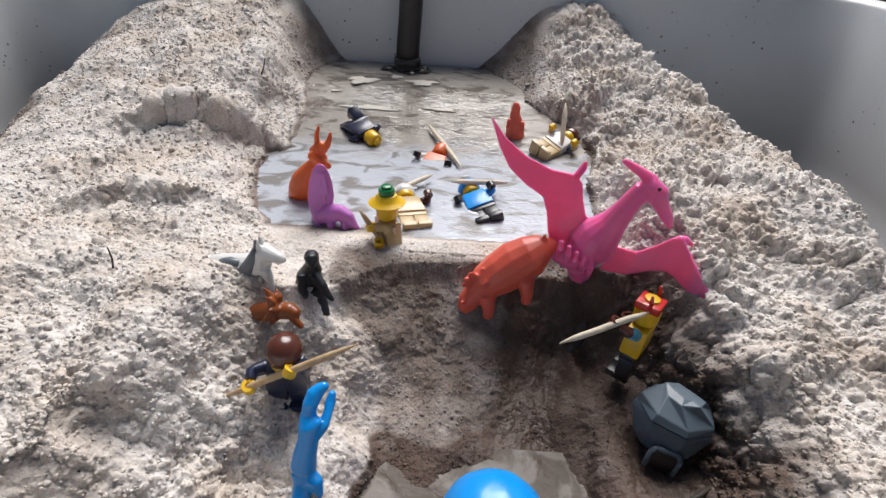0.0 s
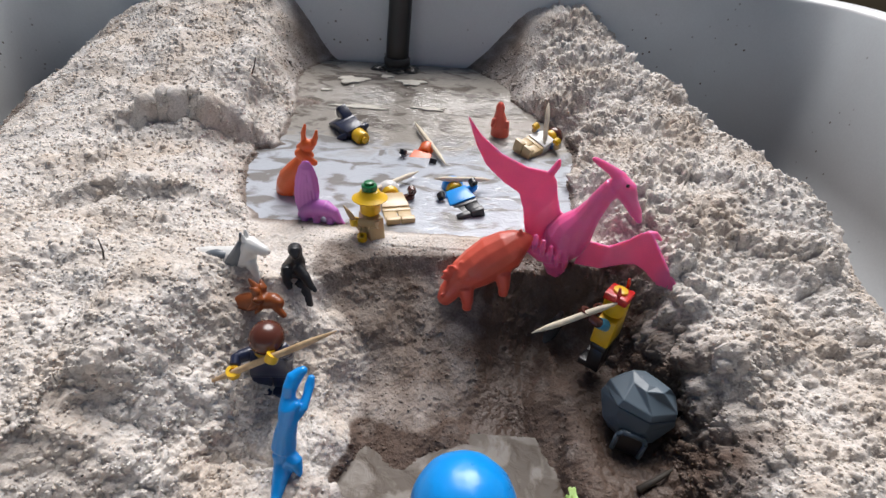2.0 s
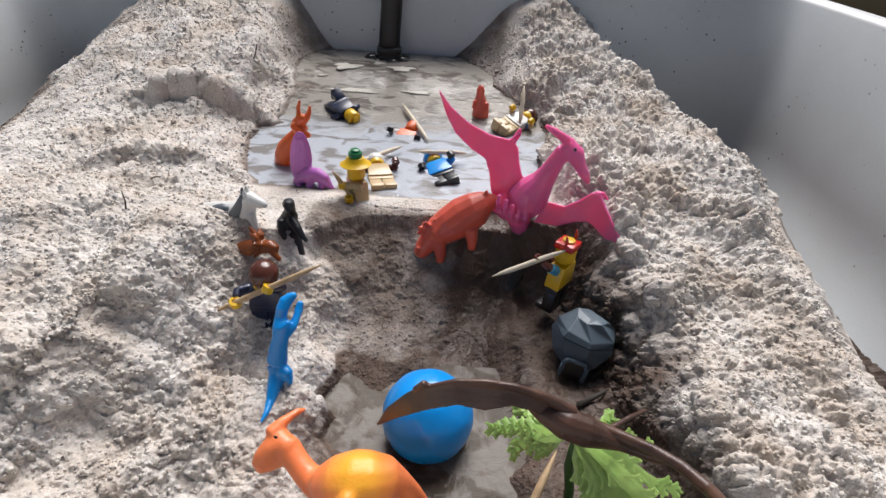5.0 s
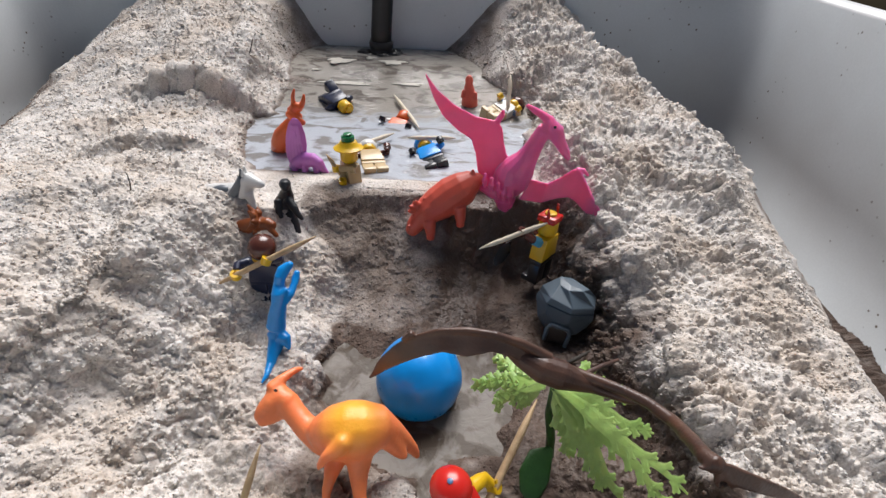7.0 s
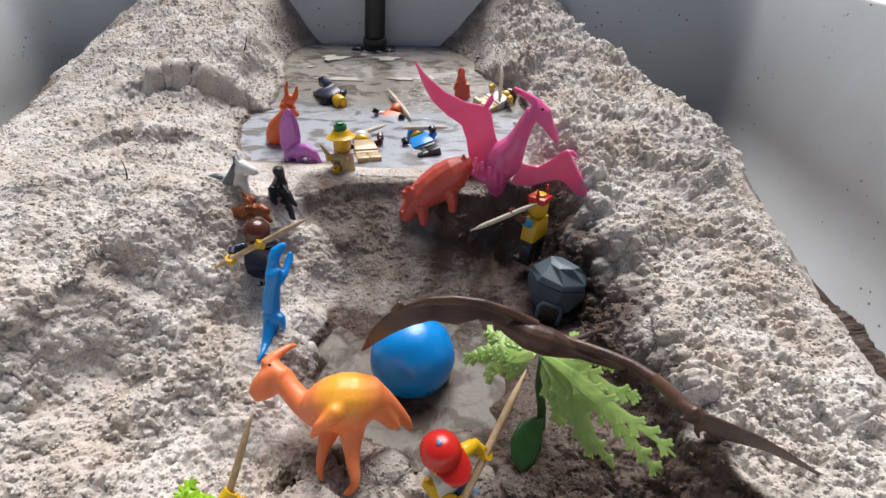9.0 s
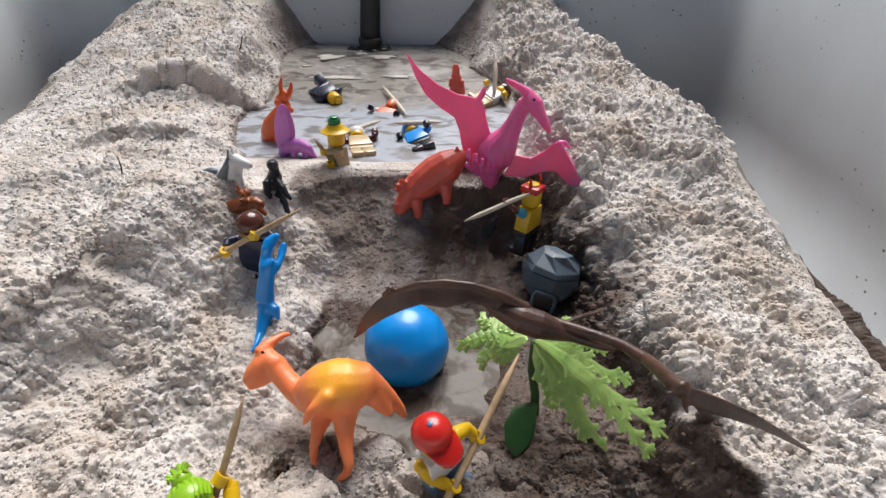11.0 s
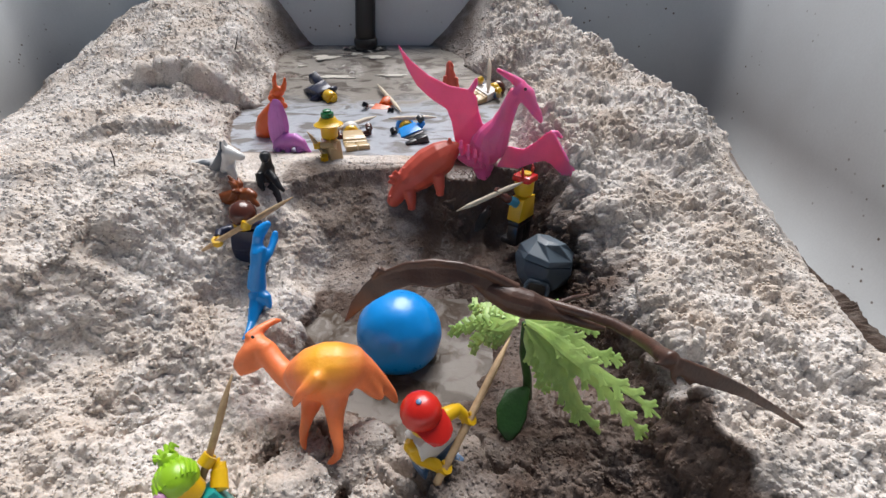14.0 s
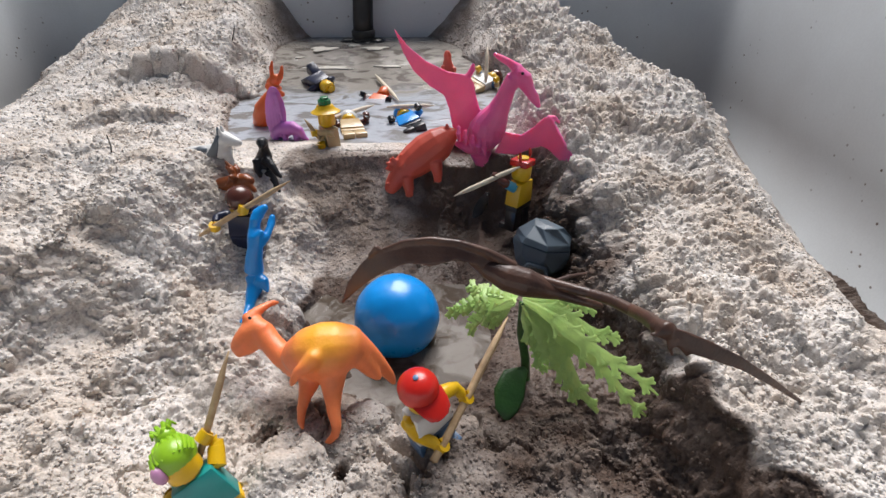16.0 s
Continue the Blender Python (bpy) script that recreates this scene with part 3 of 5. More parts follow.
def figure(name, at, legs, torso, arms, skin, hat, hat_mat, label, left=(-1.05, -0.75, 1.75), right=(1.05, -0.75, 1.75), head=YELLOW, extra=None, sleeves=None, split=False, group="toy figures", world_grips=False):
    """A jointed toy figure 4 cm high. left, right: where its grips are."""
    bm = bmesh.new()
    mats = [legs, torso, arms, skin, hat_mat, head, extra or skin, sleeves or arms]
    for s in (-1, 1):
        turn = Matrix.Identity(4) if not split else Matrix.Translation((0, 0, 1.2)) @ Matrix.Rotation(radians(28 * s), 4, "X") @ Matrix.Translation((0, 0, -1.2))
        block(bm, (0.39 * s, 0.05, 0.62), (0.74, 0.62, 1.2), 0, 0.06, turn)
        block(bm, (0.39 * s, -0.12, 0.17), (0.74, 0.96, 0.34), 0, 0.06, turn)
    block(bm, (0, 0.05, 1.3), (1.54, 0.7, 0.3), 0, 0.06)
    block(bm, (0, 0.02, 2.08), (1.55, 0.8, 1.28), 1, 0.07, top=0.80)
    turned(bm, ((0.3, 2.68), (0.3, 2.82), (0.46, 2.84), (0.51, 2.92), (0.51, 3.55), (0.46, 3.66), (0.25, 3.68), (0.25, 3.84), (0.2, 3.86)), 5)
    for s, g in ((-1, left), (1, right)):
        shoulder, g = Vector((0.68 * s, 0.0, 2.5)), Vector(g)
        if world_grips:
            g = (at.inverted() @ (g * CM)) / (CM * FIG)
            g = shoulder + (g - shoulder) * min(1.0, 1.75 / (g - shoulder).length)
        elbow = (shoulder + g) / 2 + Vector((0.22 * s, 0.18, 0.05))
        reach = (g - elbow).normalized()
        wrist = g - reach * 0.3
        mid = shoulder.lerp(elbow, 0.8)
        limb(bm, [(*(shoulder + Vector((-0.05 * s, 0, 0.1))), 0.22), (*shoulder, 0.27), (*mid, 0.24)], mat=7)
        limb(bm, [(*mid, 0.225), (*elbow, 0.22), (*wrist, 0.2)], mat=2)
        limb(bm, [(*wrist, 0.12), (*(wrist + reach * 0.14), 0.12)], mat=3)
        hand_ring(bm, g, reach, 3)
    if hat == "straw":
        turned(bm, ((0.84, 3.56), (0.87, 3.62), (0.7, 3.72), (0.56, 3.82), (0.46, 4.0), (0.3, 4.05)), 4, sides=22)
        turned(bm, ((0.36, 4.02), (0.38, 4.1), (0.38, 4.28), (0.34, 4.32)), 6)
        turned(bm, ((0.24, 4.32), (0.25, 4.44), (0.2, 4.47)), 6)
    elif hat == "hair":
        ball(bm, (0, 0.08, 3.48), (0.66, 0.68, 0.6), 4, 18)
        ball(bm, (0, 0.32, 3.1), (0.58, 0.42, 0.5), 4, 14)
    elif hat == "crown":
        block(bm, (0, 0, 3.72), (1.0, 1.0, 0.36), 4, 0.08)
        for s in (-1, 1):
            limb(bm, [(0.5 * s, 0.1, 3.8, 0.1), (0.52 * s, 0.1, 4.1, 0.09), (0.5 * s, 0.05, 4.35, 0.05)], mat=4)
        turned(bm, ((0.3, 3.9), (0.3, 4.0), (0.22, 4.02)), 6)
    elif hat == "cap":
        ball(bm, (0, 0.05, 3.56), (0.66, 0.68, 0.58), 4, 18)
        limb(bm, [(0, -0.35, 3.5, 0.56, 0.06), (0, -0.7, 3.3, 0.5, 0.06), (0, -0.9, 3.14, 0.4, 0.05), (0, -1.0, 3.05, 0.2, 0.04)], flat=(0, -0.6, 1), mat=4)
        turned(bm, ((0.09, 4.1), (0.09, 4.16), (0.05, 4.18)), 0, sides=10)
    elif hat == "bun":
        ball(bm, (0, 0.1, 3.5), (0.62, 0.65, 0.58), 4, 18)
        ball(bm, (0.05, 0.45, 4.0), (0.3, 0.28, 0.28), 4, 14)
        for k in range(9):
            a = 2 * math.pi * k / 9
            limb(bm, [(0.05 + 0.12 * math.cos(a), 0.5 + 0.12 * math.sin(a), 4.1, 0.08), (0.05 + 0.3 * math.cos(a), 0.6 + 0.3 * math.sin(a), 4.25, 0.07), (0.05 + 0.36 * math.cos(a), 0.65 + 0.36 * math.sin(a), 4.08, 0.03)], sides=6, mat=4)
        for k in range(11):
            a = radians(-80 + 160 * k / 10)
            limb(bm, [(0.6 * math.sin(a), -0.42, 3.5 + 0.3 * math.cos(a), 0.04), (0.62 * math.sin(a), 0.1, 3.52 + 0.56 * math.cos(a), 0.05), (0.3 * math.sin(a), 0.5, 3.72 + 0.3 * math.cos(a), 0.04)], sides=6, mat=4)
        for k in range(5):
            a = radians(20 + 140 * k / 4)
            limb(bm, [(0.6 * math.cos(a), 0.1, 3.4 + 0.5 * math.sin(a), 0.05), (0.3 * math.cos(a), 0.45, 3.9, 0.08), (0.1, 0.6, 4.1, 0.05)], mat=4)
        ball(bm, (-0.46, -0.36, 3.45), (0.2, 0.2, 0.3), 6, 10)
    bmesh.ops.recalc_face_normals(bm, faces=bm.faces)
    bmesh.ops.scale(bm, vec=(FIG, FIG, FIG), verts=bm.verts)
    ob = thing(name, bm, mats, label, "toy figure", group, at=at)
    me = ob.data
    me.set_sharp_from_angle(angle=radians(38))
    return ob


# ---- hose and its foot ----
def build_hose():
    hose = tagged(new("garden_hose"), "black rubber garden hose standing in the pool", "hose")
    hose.matrix_basis = place(-2.1, 40.9, 0.6)
    bm = bmesh.new()
    limb(bm, [(0, 0, 0.9, 0.86), (0.02, 0.2, 2.0, 0.86), (0.15, 0.5, 4, 0.85), (0.3, 0.55, 7, 0.85), (0.3, 0.55, 11, 0.85), (-0.3, 0.4, 16, 0.85), (-2.5, 0, 22, 0.85)], flat=(0, 1, 0), sides=20)
    part("tube", bm, RUBBER, hose)
    bm = bmesh.new()
    turned(bm, ((0.9, 0), (1.0, 0.1), (1.0, 0.5), (0.93, 0.55), (0.93, 0.7), (1.0, 0.75), (1.0, 1.15), (0.9, 1.25)), sides=24)
    part("collar", bm, material("scuffed grey rubber", (0.05, 0.05, 0.048), 0.6, 500, 0.4, 0.5, 2500), hose, "scuffed dark grey end collar")
    bm = bmesh.new()
    for k in range(9):
        a = 2 * math.pi * k / 9
        ball(bm, (1.45 * math.cos(a), 0.9 * math.sin(a) - 0.2, 0.15), (0.75, 0.5, 0.3 + 0.1 * (k % 3)), 0, 10)
    part("wet_clump", bm, material("wet black grit", (0.03, 0.027, 0.024), 0.25, 300, 0.4, 0.6, 1500), hose, "wet black grit round the end")


build_hose()

# ---- water ----
def water_material(name, deep, silt_sheen, scale, cover, ripple=0.25, stretch=1.0, upstream=None):
    """Silty water: a clearer and a paler tone in drifts, the pool's pale one a painted sky reflection, and other tones
    upstream, past a ragged edge.
    """
    m = bpy.data.materials.new(name)
    m.use_nodes = True
    n, ln = m.node_tree.nodes, m.node_tree.links.new
    b = n["Principled BSDF"]
    co, mp = n.new("ShaderNodeTexCoord"), n.new("ShaderNodeMapping")
    mp.inputs["Scale"].default_value = (1, stretch, 1)
    ln(co.outputs["Object"], mp.inputs["Vector"])
    a, c = n.new("ShaderNodeTexNoise"), n.new("ShaderNodeTexNoise")
    a.inputs["Scale"].default_value, a.inputs["Detail"].default_value, a.inputs["Distortion"].default_value = scale, 6, 0.7
    c.inputs["Scale"].default_value, c.inputs["Detail"].default_value, c.inputs["Distortion"].default_value = 140, 3, 1.0
    ln(mp.outputs[0], a.inputs["Vector"]), ln(mp.outputs[0], c.inputs["Vector"])
    r = n.new("ShaderNodeMapRange")
    r.inputs["From Min"].default_value, r.inputs["From Max"].default_value = cover, cover + 0.1
    ln(a.outputs["Fac"], r.inputs["Value"])

    def tones(one, two):
        mix = n.new("ShaderNodeMix")
        mix.data_type = "RGBA"
        mix.inputs["A"].default_value, mix.inputs["B"].default_value = (*one, 1), (*two, 1)
        ln(r.outputs["Result"], mix.inputs["Factor"])
        return mix.outputs["Result"]

    top = tones(deep, silt_sheen)
    if upstream:
        sep, add, span, mix = n.new("ShaderNodeSeparateXYZ"), n.new("ShaderNodeMath"), n.new("ShaderNodeMapRange"), n.new("ShaderNodeMix")
        add.operation, mix.data_type = "MULTIPLY_ADD", "RGBA"
        add.inputs[1].default_value = 9 * CM
        ln(co.outputs["Object"], sep.inputs[0]), ln(a.outputs["Fac"], add.inputs[0]), ln(sep.outputs["Y"], add.inputs[2])
        span.inputs["From Min"].default_value, span.inputs["From Max"].default_value = 32 * CM, 34.5 * CM
        ln(add.outputs[0], span.inputs["Value"]), ln(span.outputs["Result"], mix.inputs["Factor"])
        ln(top, mix.inputs["A"]), ln(tones(*upstream), mix.inputs["B"])
        top = mix.outputs["Result"]
    ln(top, b.inputs["Base Color"])
    b.inputs["Roughness"].default_value, b.inputs["IOR"].default_value = 0.06, 1.33
    bp = n.new("ShaderNodeBump")
    bp.inputs["Strength"].default_value, bp.inputs["Distance"].default_value = ripple, 0.002
    ln(c.outputs["Fac"], bp.inputs["Height"]), ln(bp.outputs["Normal"], b.inputs["Normal"])
    return m


# the pool's bluish pale tone paints the sky's reflection into its colour
POOL = water_material("silty pool water", (0.22, 0.21, 0.20), (0.43, 0.455, 0.495), 46, 0.40, 0.3, 1.8, ((0.13, 0.112, 0.095), (0.31, 0.285, 0.25)))
BASIN = water_material("muddy basin water", (0.075, 0.058, 0.044), (0.17, 0.15, 0.13), 70, 0.44, 0.4)
BASIN.node_tree.nodes["Principled BSDF"].inputs["Specular IOR Level"].default_value = 0.15


def sheet(name, x0, x1, y0, y1, height, mat, label):
    bm = bmesh.new()
    n = 40
    grid = [[bm.verts.new((x0 + (x1 - x0) * i / n, y0 + (y1 - y0) * j / n, height(y0 + (y1 - y0) * j / n))) for i in range(n + 1)] for j in range(n + 1)]
    for j in range(n):
        for i in range(n):
            bm.faces.new((grid[j][i], grid[j][i + 1], grid[j + 1][i + 1], grid[j + 1][i]))
    return thing(name, bm, mat, label, "water", kind="structure")


LEVEL = lambda y: float(np.interp(y, (19, 29, 34, 37, 47), (0, 0.03, 0.45, 0.95, 1.0)))
sheet("water_pool", -9.5, 10.5, 19.6, 42.2, LEVEL, POOL, "shallow silty pool water with painted pale sky sheen near the edge, murky under the hose")
sheet("water_basin", -1.2, 8.6, 5.2, 12.6, lambda y: -3.85, BASIN, "muddy brown water in the basin")

# ---- things round the lower basin ----
bm = bmesh.new()
bmesh.ops.create_icosphere(bm, subdivisions=5, radius=1.62)
for v in bm.verts:
    d = v.co.normalized()
    v.co *= 1 + 0.012 * noise.noise(d * 3.0) - 0.02 * max(0.0, noise.noise(d * 2.2 + Vector((4, 1, 7)))) + 0.006 * noise.noise(d * 7)
thing("ball", bm, BLUE, "glossy bright blue dented plastic ball floating in the basin", "ball", at=place(3.65, 9.35, -2.85))


def build_boulder():
    rock = tagged(new("toy_boulder"), "dark grey faceted plastic boulder with a black opening", "toy boulder")
    rock.matrix_basis = place(9.45, 12.8, -3.2, -10, 6, -18) @ Matrix.Scale(0.89, 4)

    def shell(levels, name, label=""):
        bm = bmesh.new()
        n = 7
        rings = []
        for i, (r, z, off, tip) in enumerate(levels):
            rings.append([(r * (1 + 0.07 * math.sin(2.1 * k + i)) * math.cos(2 * math.pi * (k + off) / n), r * 0.92 * math.sin(2 * math.pi * (k + off) / n), z + tip * math.sin(1.9 * k + 1.3 * i)) for k in range(n)])
        vs = [[bm.verts.new(p) for p in ring] for ring in rings]
        for (a, la), (b, lb) in zip(zip(vs, levels), zip(vs[1:], levels[1:])):
            for k in range(n):
                if la[2] == lb[2]:
                    bm.faces.new((a[k - 1], a[k], b[k], b[k - 1]))
                else:
                    bm.faces.new((a[k - 1], a[k], b[k - 1])), bm.faces.new((a[k], b[k], b[k - 1]))
        bm.faces.new(list(reversed(vs[0]))), bm.faces.new(vs[-1])
        bmesh.ops.recalc_face_normals(bm, faces=bm.faces)
        bmesh.ops.bevel(bm, geom=list(bm.edges), offset=0.025, segments=1, affect="EDGES")
        part(name, bm, SLATE, rock, label, smooth=False)

    shell(((0.75, 0.0, 0, 0), (1.22, 0.5, 0, 0.05), (1.40, 1.25, 0.5, 0.12), (1.40, 1.62, 0.5, 0.0)), "lower_shell")
    shell(((1.40, 1.66, 0.5, 0.0), (1.28, 1.95, 0.5, 0.05), (0.70, 2.5, 0, 0.1), (0.35, 2.58, 0, 0)), "upper_shell")
    outline = [(-0.5, -0.1), (-0.52, 0.6), (-0.38, 0.82), (0.38, 0.82), (0.52, 0.6), (0.5, -0.1)]
    bm = bmesh.new()
    for (x0, z0), (x1, z1) in zip(outline, outline[1:]):
        limb(bm, [(x0, -1.24, z0, 0.1), (x1, -1.24, z1, 0.1)], sides=8)
    part("opening_frame", bm, SLATE, rock)
    bm = bmesh.new()
    block(bm, (0, -1.1, 0.35), (1.0, 0.3, 0.9), 0, 0.05)
    part("opening", bm, BLACK, rock, "black opening")


build_boulder()

# orange crested dinosaur, leaning back on the bank
bm = bmesh.new()
limb(bm, [(-1.27, 6.40, -1.78, 0.19), (-1.08, 6.55, -1.60, 0.32), (-0.82, 6.75, -1.40, 0.40), (-0.56, 6.90, -1.28, 0.40), (-0.27, 6.70, -1.32, 0.36)])
limb(bm, [(-1.22, 6.35, -1.93, 0.15), (-0.82, 6.50, -1.81, 0.21), (-0.46, 6.60, -1.49, 0.26)])
limb(bm, [(-0.93, 7.00, -1.07, 0.25), (-0.72, 7.30, -0.97, 0.19), (-0.47, 7.60, -0.93, 0.14), (-0.29, 7.80, -0.96, 0.12), (-0.15, 7.95, -1.07, 0.08)])
limb(bm, [(-0.40, 6.80, -1.37, 0.40), (-0.06, 6.50, -1.56, 0.37), (0.32, 6.20, -1.74, 0.39), (0.83, 5.95, -1.82, 0.51), (1.35, 5.80, -1.60, 0.72)])
limb(bm, [(0.62, 5.85, -1.56, 0.27), (0.92, 5.80, -1.42, 0.55), (1.32, 5.75, -1.24, 0.78), (1.86, 5.75, -1.15, 0.91), (2.34, 5.80, -1.11, 0.87), (2.73, 5.90, -1.10, 0.67), (3.05, 6.00, -1.42, 0.40), (3.42, 6.10, -2.02, 0.28), (3.72, 6.20, -2.66, 0.19), (3.86, 6.20, -3.07, 0.10)])
limb(bm, [(2.67, 5.70, -0.99, 0.13), (2.96, 5.70, -1.32, 0.34), (3.29, 5.70, -1.93, 0.24), (3.52, 5.60, -2.15, 0.13)])
limb(bm, [(2.04, 5.30, -0.59, 0.10), (1.83, 5.05, -0.68, 0.27), (1.60, 4.85, -0.88, 0.23), (1.36, 4.75, -0.96, 0.17), (1.21, 4.65, -1.23, 0.13), (1.13, 4.60, -1.40, 0.06)])
limb(bm, [(1.44, 5.20, -1.92, 0.34), (1.38, 4.80, -2.07, 0.21), (1.31, 4.50, -2.35, 0.16), (1.32, 4.25, -2.55, 0.13), (1.44, 4.05, -2.66, 0.07)])
limb(bm, [(2.18, 5.20, -1.67, 0.42), (2.22, 4.80, -2.02, 0.28), (2.31, 4.40, -2.28, 0.21), (2.42, 4.10, -2.53, 0.17), (2.38, 4.00, -2.75, 0.15), (2.16, 3.90, -2.97, 0.12), (2.06, 3.85, -2.97, 0.07)])
dino = toy("toy_dinosaur", bm, ORANGE, "orange vinyl crested dinosaur with a yellow back", "toy dinosaur", "toy dinosaurs", 0.055, 18, base=(2.15, 3.95, -2.99))


def eye(parent, x, y, z, r=0.06):
    bm = bmesh.new()
    ball(bm, (0, 0, 0), (r, r * 0.6, r), 0, 10)
    ob = part("eye", bm, BLACK, parent, "small dark eye")
    ob.matrix_basis = parent.matrix_basis.inverted() @ place(x, y, z)


eye(dino, -0.58, 6.62, -0.60)

# brown pterosaur
bm = bmesh.new()
limb(bm, [(6.26, 7.00, 1.41, 0.11), (6.77, 6.80, 1.27, 0.30), (7.34, 6.60, 1.10, 0.43), (7.91, 6.50, 0.96, 0.43), (8.44, 6.50, 0.76, 0.32), (8.90, 6.40, 0.66, 0.20), (9.40, 6.30, 0.54, 0.17), (9.85, 6.20, 0.46, 0.16), (10.11, 6.10, 0.42, 0.07)])
limb(bm, [(8.54, 6.70, 0.74, 0.09), (9.38, 7.30, 0.60, 0.08), (10.03, 7.80, 0.35, 0.05)])
pt = toy("toy_pterosaur", bm, BRONZE, "bronze brown vinyl pterosaur with spread wings", "toy pterosaur", "toy pterosaurs", 0.04, 1, base=(7.6, 6.8, -3.4))
bm = bmesh.new()
membrane(bm, [(2.24, 7.15, -0.38), (2.58, 7.10, 0.53), (3.10, 7.00, 1.32), (3.58, 6.95, 1.79), (4.37, 6.90, 2.10), (5.15, 6.85, 2.23), (5.93, 6.85, 2.12), (6.61, 6.85, 1.85), (7.38, 6.85, 1.44)],
         [(2.31, 7.10, -0.36), (2.84, 6.90, 0.30), (3.36, 6.70, 0.88), (3.85, 6.60, 1.27), (4.48, 6.50, 1.63), (5.19, 6.45, 1.56), (5.85, 6.50, 1.75), (6.39, 6.55, 1.55), (7.13, 6.65, 0.96)], 0.06)
limb(bm, [(3.34, 6.95, 1.57, 0.08), (3.59, 6.90, 1.89, 0.11), (3.75, 6.90, 1.78, 0.08), (4.38, 6.85, 2.11, 0.09), (5.15, 6.80, 2.24, 0.10), (5.92, 6.80, 2.13, 0.11), (6.72, 6.80, 1.84, 0.13), (7.55, 6.75, 1.35, 0.18)])
moulded_part("wing", bm, BRONZE, pt)
bm = bmesh.new()
membrane(bm, [(10.38, 3.20, 2.36), (10.91, 3.15, 2.23), (11.48, 3.10, 1.99), (12.34, 3.20, 1.45), (13.43, 3.40, 0.57), (15.13, 3.80, -0.94)],
         [(10.54, 3.00, 2.00), (11.08, 2.95, 1.73), (11.57, 2.95, 1.56), (12.42, 3.10, 1.09), (13.52, 3.35, 0.28), (15.06, 3.75, -0.95)], 0.07)
limb(bm, [(7.83, 6.80, 1.01, 0.18), (8.70, 6.50, 0.94, 0.16), (9.62, 6.10, 0.92, 0.15), (10.09, 5.60, 1.09, 0.16), (10.45, 4.90, 1.31, 0.17), (10.43, 4.00, 1.83, 0.18), (10.39, 3.40, 2.15, 0.19), (10.50, 3.10, 2.27, 0.22)])
limb(bm, [(10.48, 3.10, 2.20, 0.09), (10.32, 3.10, 2.17, 0.07), (10.13, 3.10, 2.19, 0.04)])
limb(bm, [(10.54, 3.10, 2.14, 0.09), (10.58, 3.00, 1.87, 0.07), (10.70, 3.00, 1.64, 0.04)])
limb(bm, [(10.66, 3.10, 2.15, 0.09), (10.90, 3.00, 1.82, 0.07), (11.02, 3.00, 1.63, 0.04)])
moulded_part("wing", bm, BRONZE, pt)

# pink pterosaur
bm = bmesh.new()
limb(bm, [(6.96, 18.30, 0.12, 0.40), (7.08, 18.35, 0.59, 0.77), (7.33, 18.40, 1.05, 0.92), (7.59, 18.30, 1.61, 0.80), (7.88, 18.20, 2.22, 0.53), (8.10, 18.10, 2.81, 0.41), (8.28, 17.95, 3.39, 0.36), (8.49, 17.80, 3.82, 0.38)])
limb(bm, [(8.47, 17.85, 3.73, 0.33), (8.68, 17.75, 3.97, 0.44), (8.89, 17.70, 3.77, 0.40), (9.17, 17.60, 3.31, 0.26), (9.43, 17.55, 2.95, 0.22), (9.65, 17.50, 2.60, 0.10)])
limb(bm, [(8.64, 17.80, 4.16, 0.26), (8.23, 17.85, 4.45, 0.17), (7.84, 17.90, 4.65, 0.14), (7.53, 17.90, 4.82, 0.08)])
limb(bm, [(6.97, 18.20, 0.36, 0.40), (6.44, 18.20, 0.35, 0.29), (5.89, 18.30, 0.53, 0.13)])
limb(bm, [(7.09, 18.30, 0.13, 0.54), (7.29, 18.40, -0.45, 0.47), (7.41, 18.40, -0.96, 0.33)])
limb(bm, [(6.01, 17.60, 1.64, 0.11), (5.99, 17.50, 1.33, 0.14), (6.03, 17.60, 0.92, 0.09)])
limb(bm, [(6.33, 17.60, 1.44, 0.11), (6.31, 17.50, 1.13, 0.14), (6.36, 17.60, 0.71, 0.09)])
limb(bm, [(6.66, 17.60, 1.19, 0.11), (6.64, 17.50, 0.87, 0.14), (6.69, 17.60, 0.45, 0.09)])
limb(bm, [(6.97, 17.60, 1.03, 0.11), (6.95, 17.50, 0.70, 0.14), (7.01, 17.60, 0.28, 0.09)])
limb(bm, [(7.28, 17.60, 0.93, 0.11), (7.27, 17.50, 0.60, 0.14), (7.33, 17.60, 0.17, 0.09)])
flyer = toy("toy_pterosaur", bm, PINK, "translucent pink vinyl pterosaur with raised wings", "toy pterosaur", "toy pterosaurs", 0.045, 2)
bm = bmesh.new()
membrane(bm, [(3.08, 18.90, 5.70), (3.65, 18.95, 4.95), (4.46, 19.00, 4.28), (5.46, 19.05, 3.79), (6.43, 19.10, 3.61), (6.71, 19.10, 3.27), (6.84, 19.00, 2.64), (7.02, 18.80, 2.09), (7.38, 18.60, 1.94)],
         [(3.11, 18.90, 5.55), (3.44, 18.90, 4.64), (3.89, 18.90, 3.82), (4.59, 18.90, 3.17), (5.29, 18.90, 2.72), (5.53, 18.85, 2.10), (5.67, 18.70, 1.36), (5.88, 18.50, 0.71), (6.26, 18.40, 0.32)], 0.08)
limb(bm, [(6.44, 19.10, 3.55, 0.15), (6.65, 19.20, 3.87, 0.14), (6.69, 19.20, 4.10, 0.07)])
moulded_part("wing", bm, PINK, flyer, 0.05)
bm = bmesh.new()
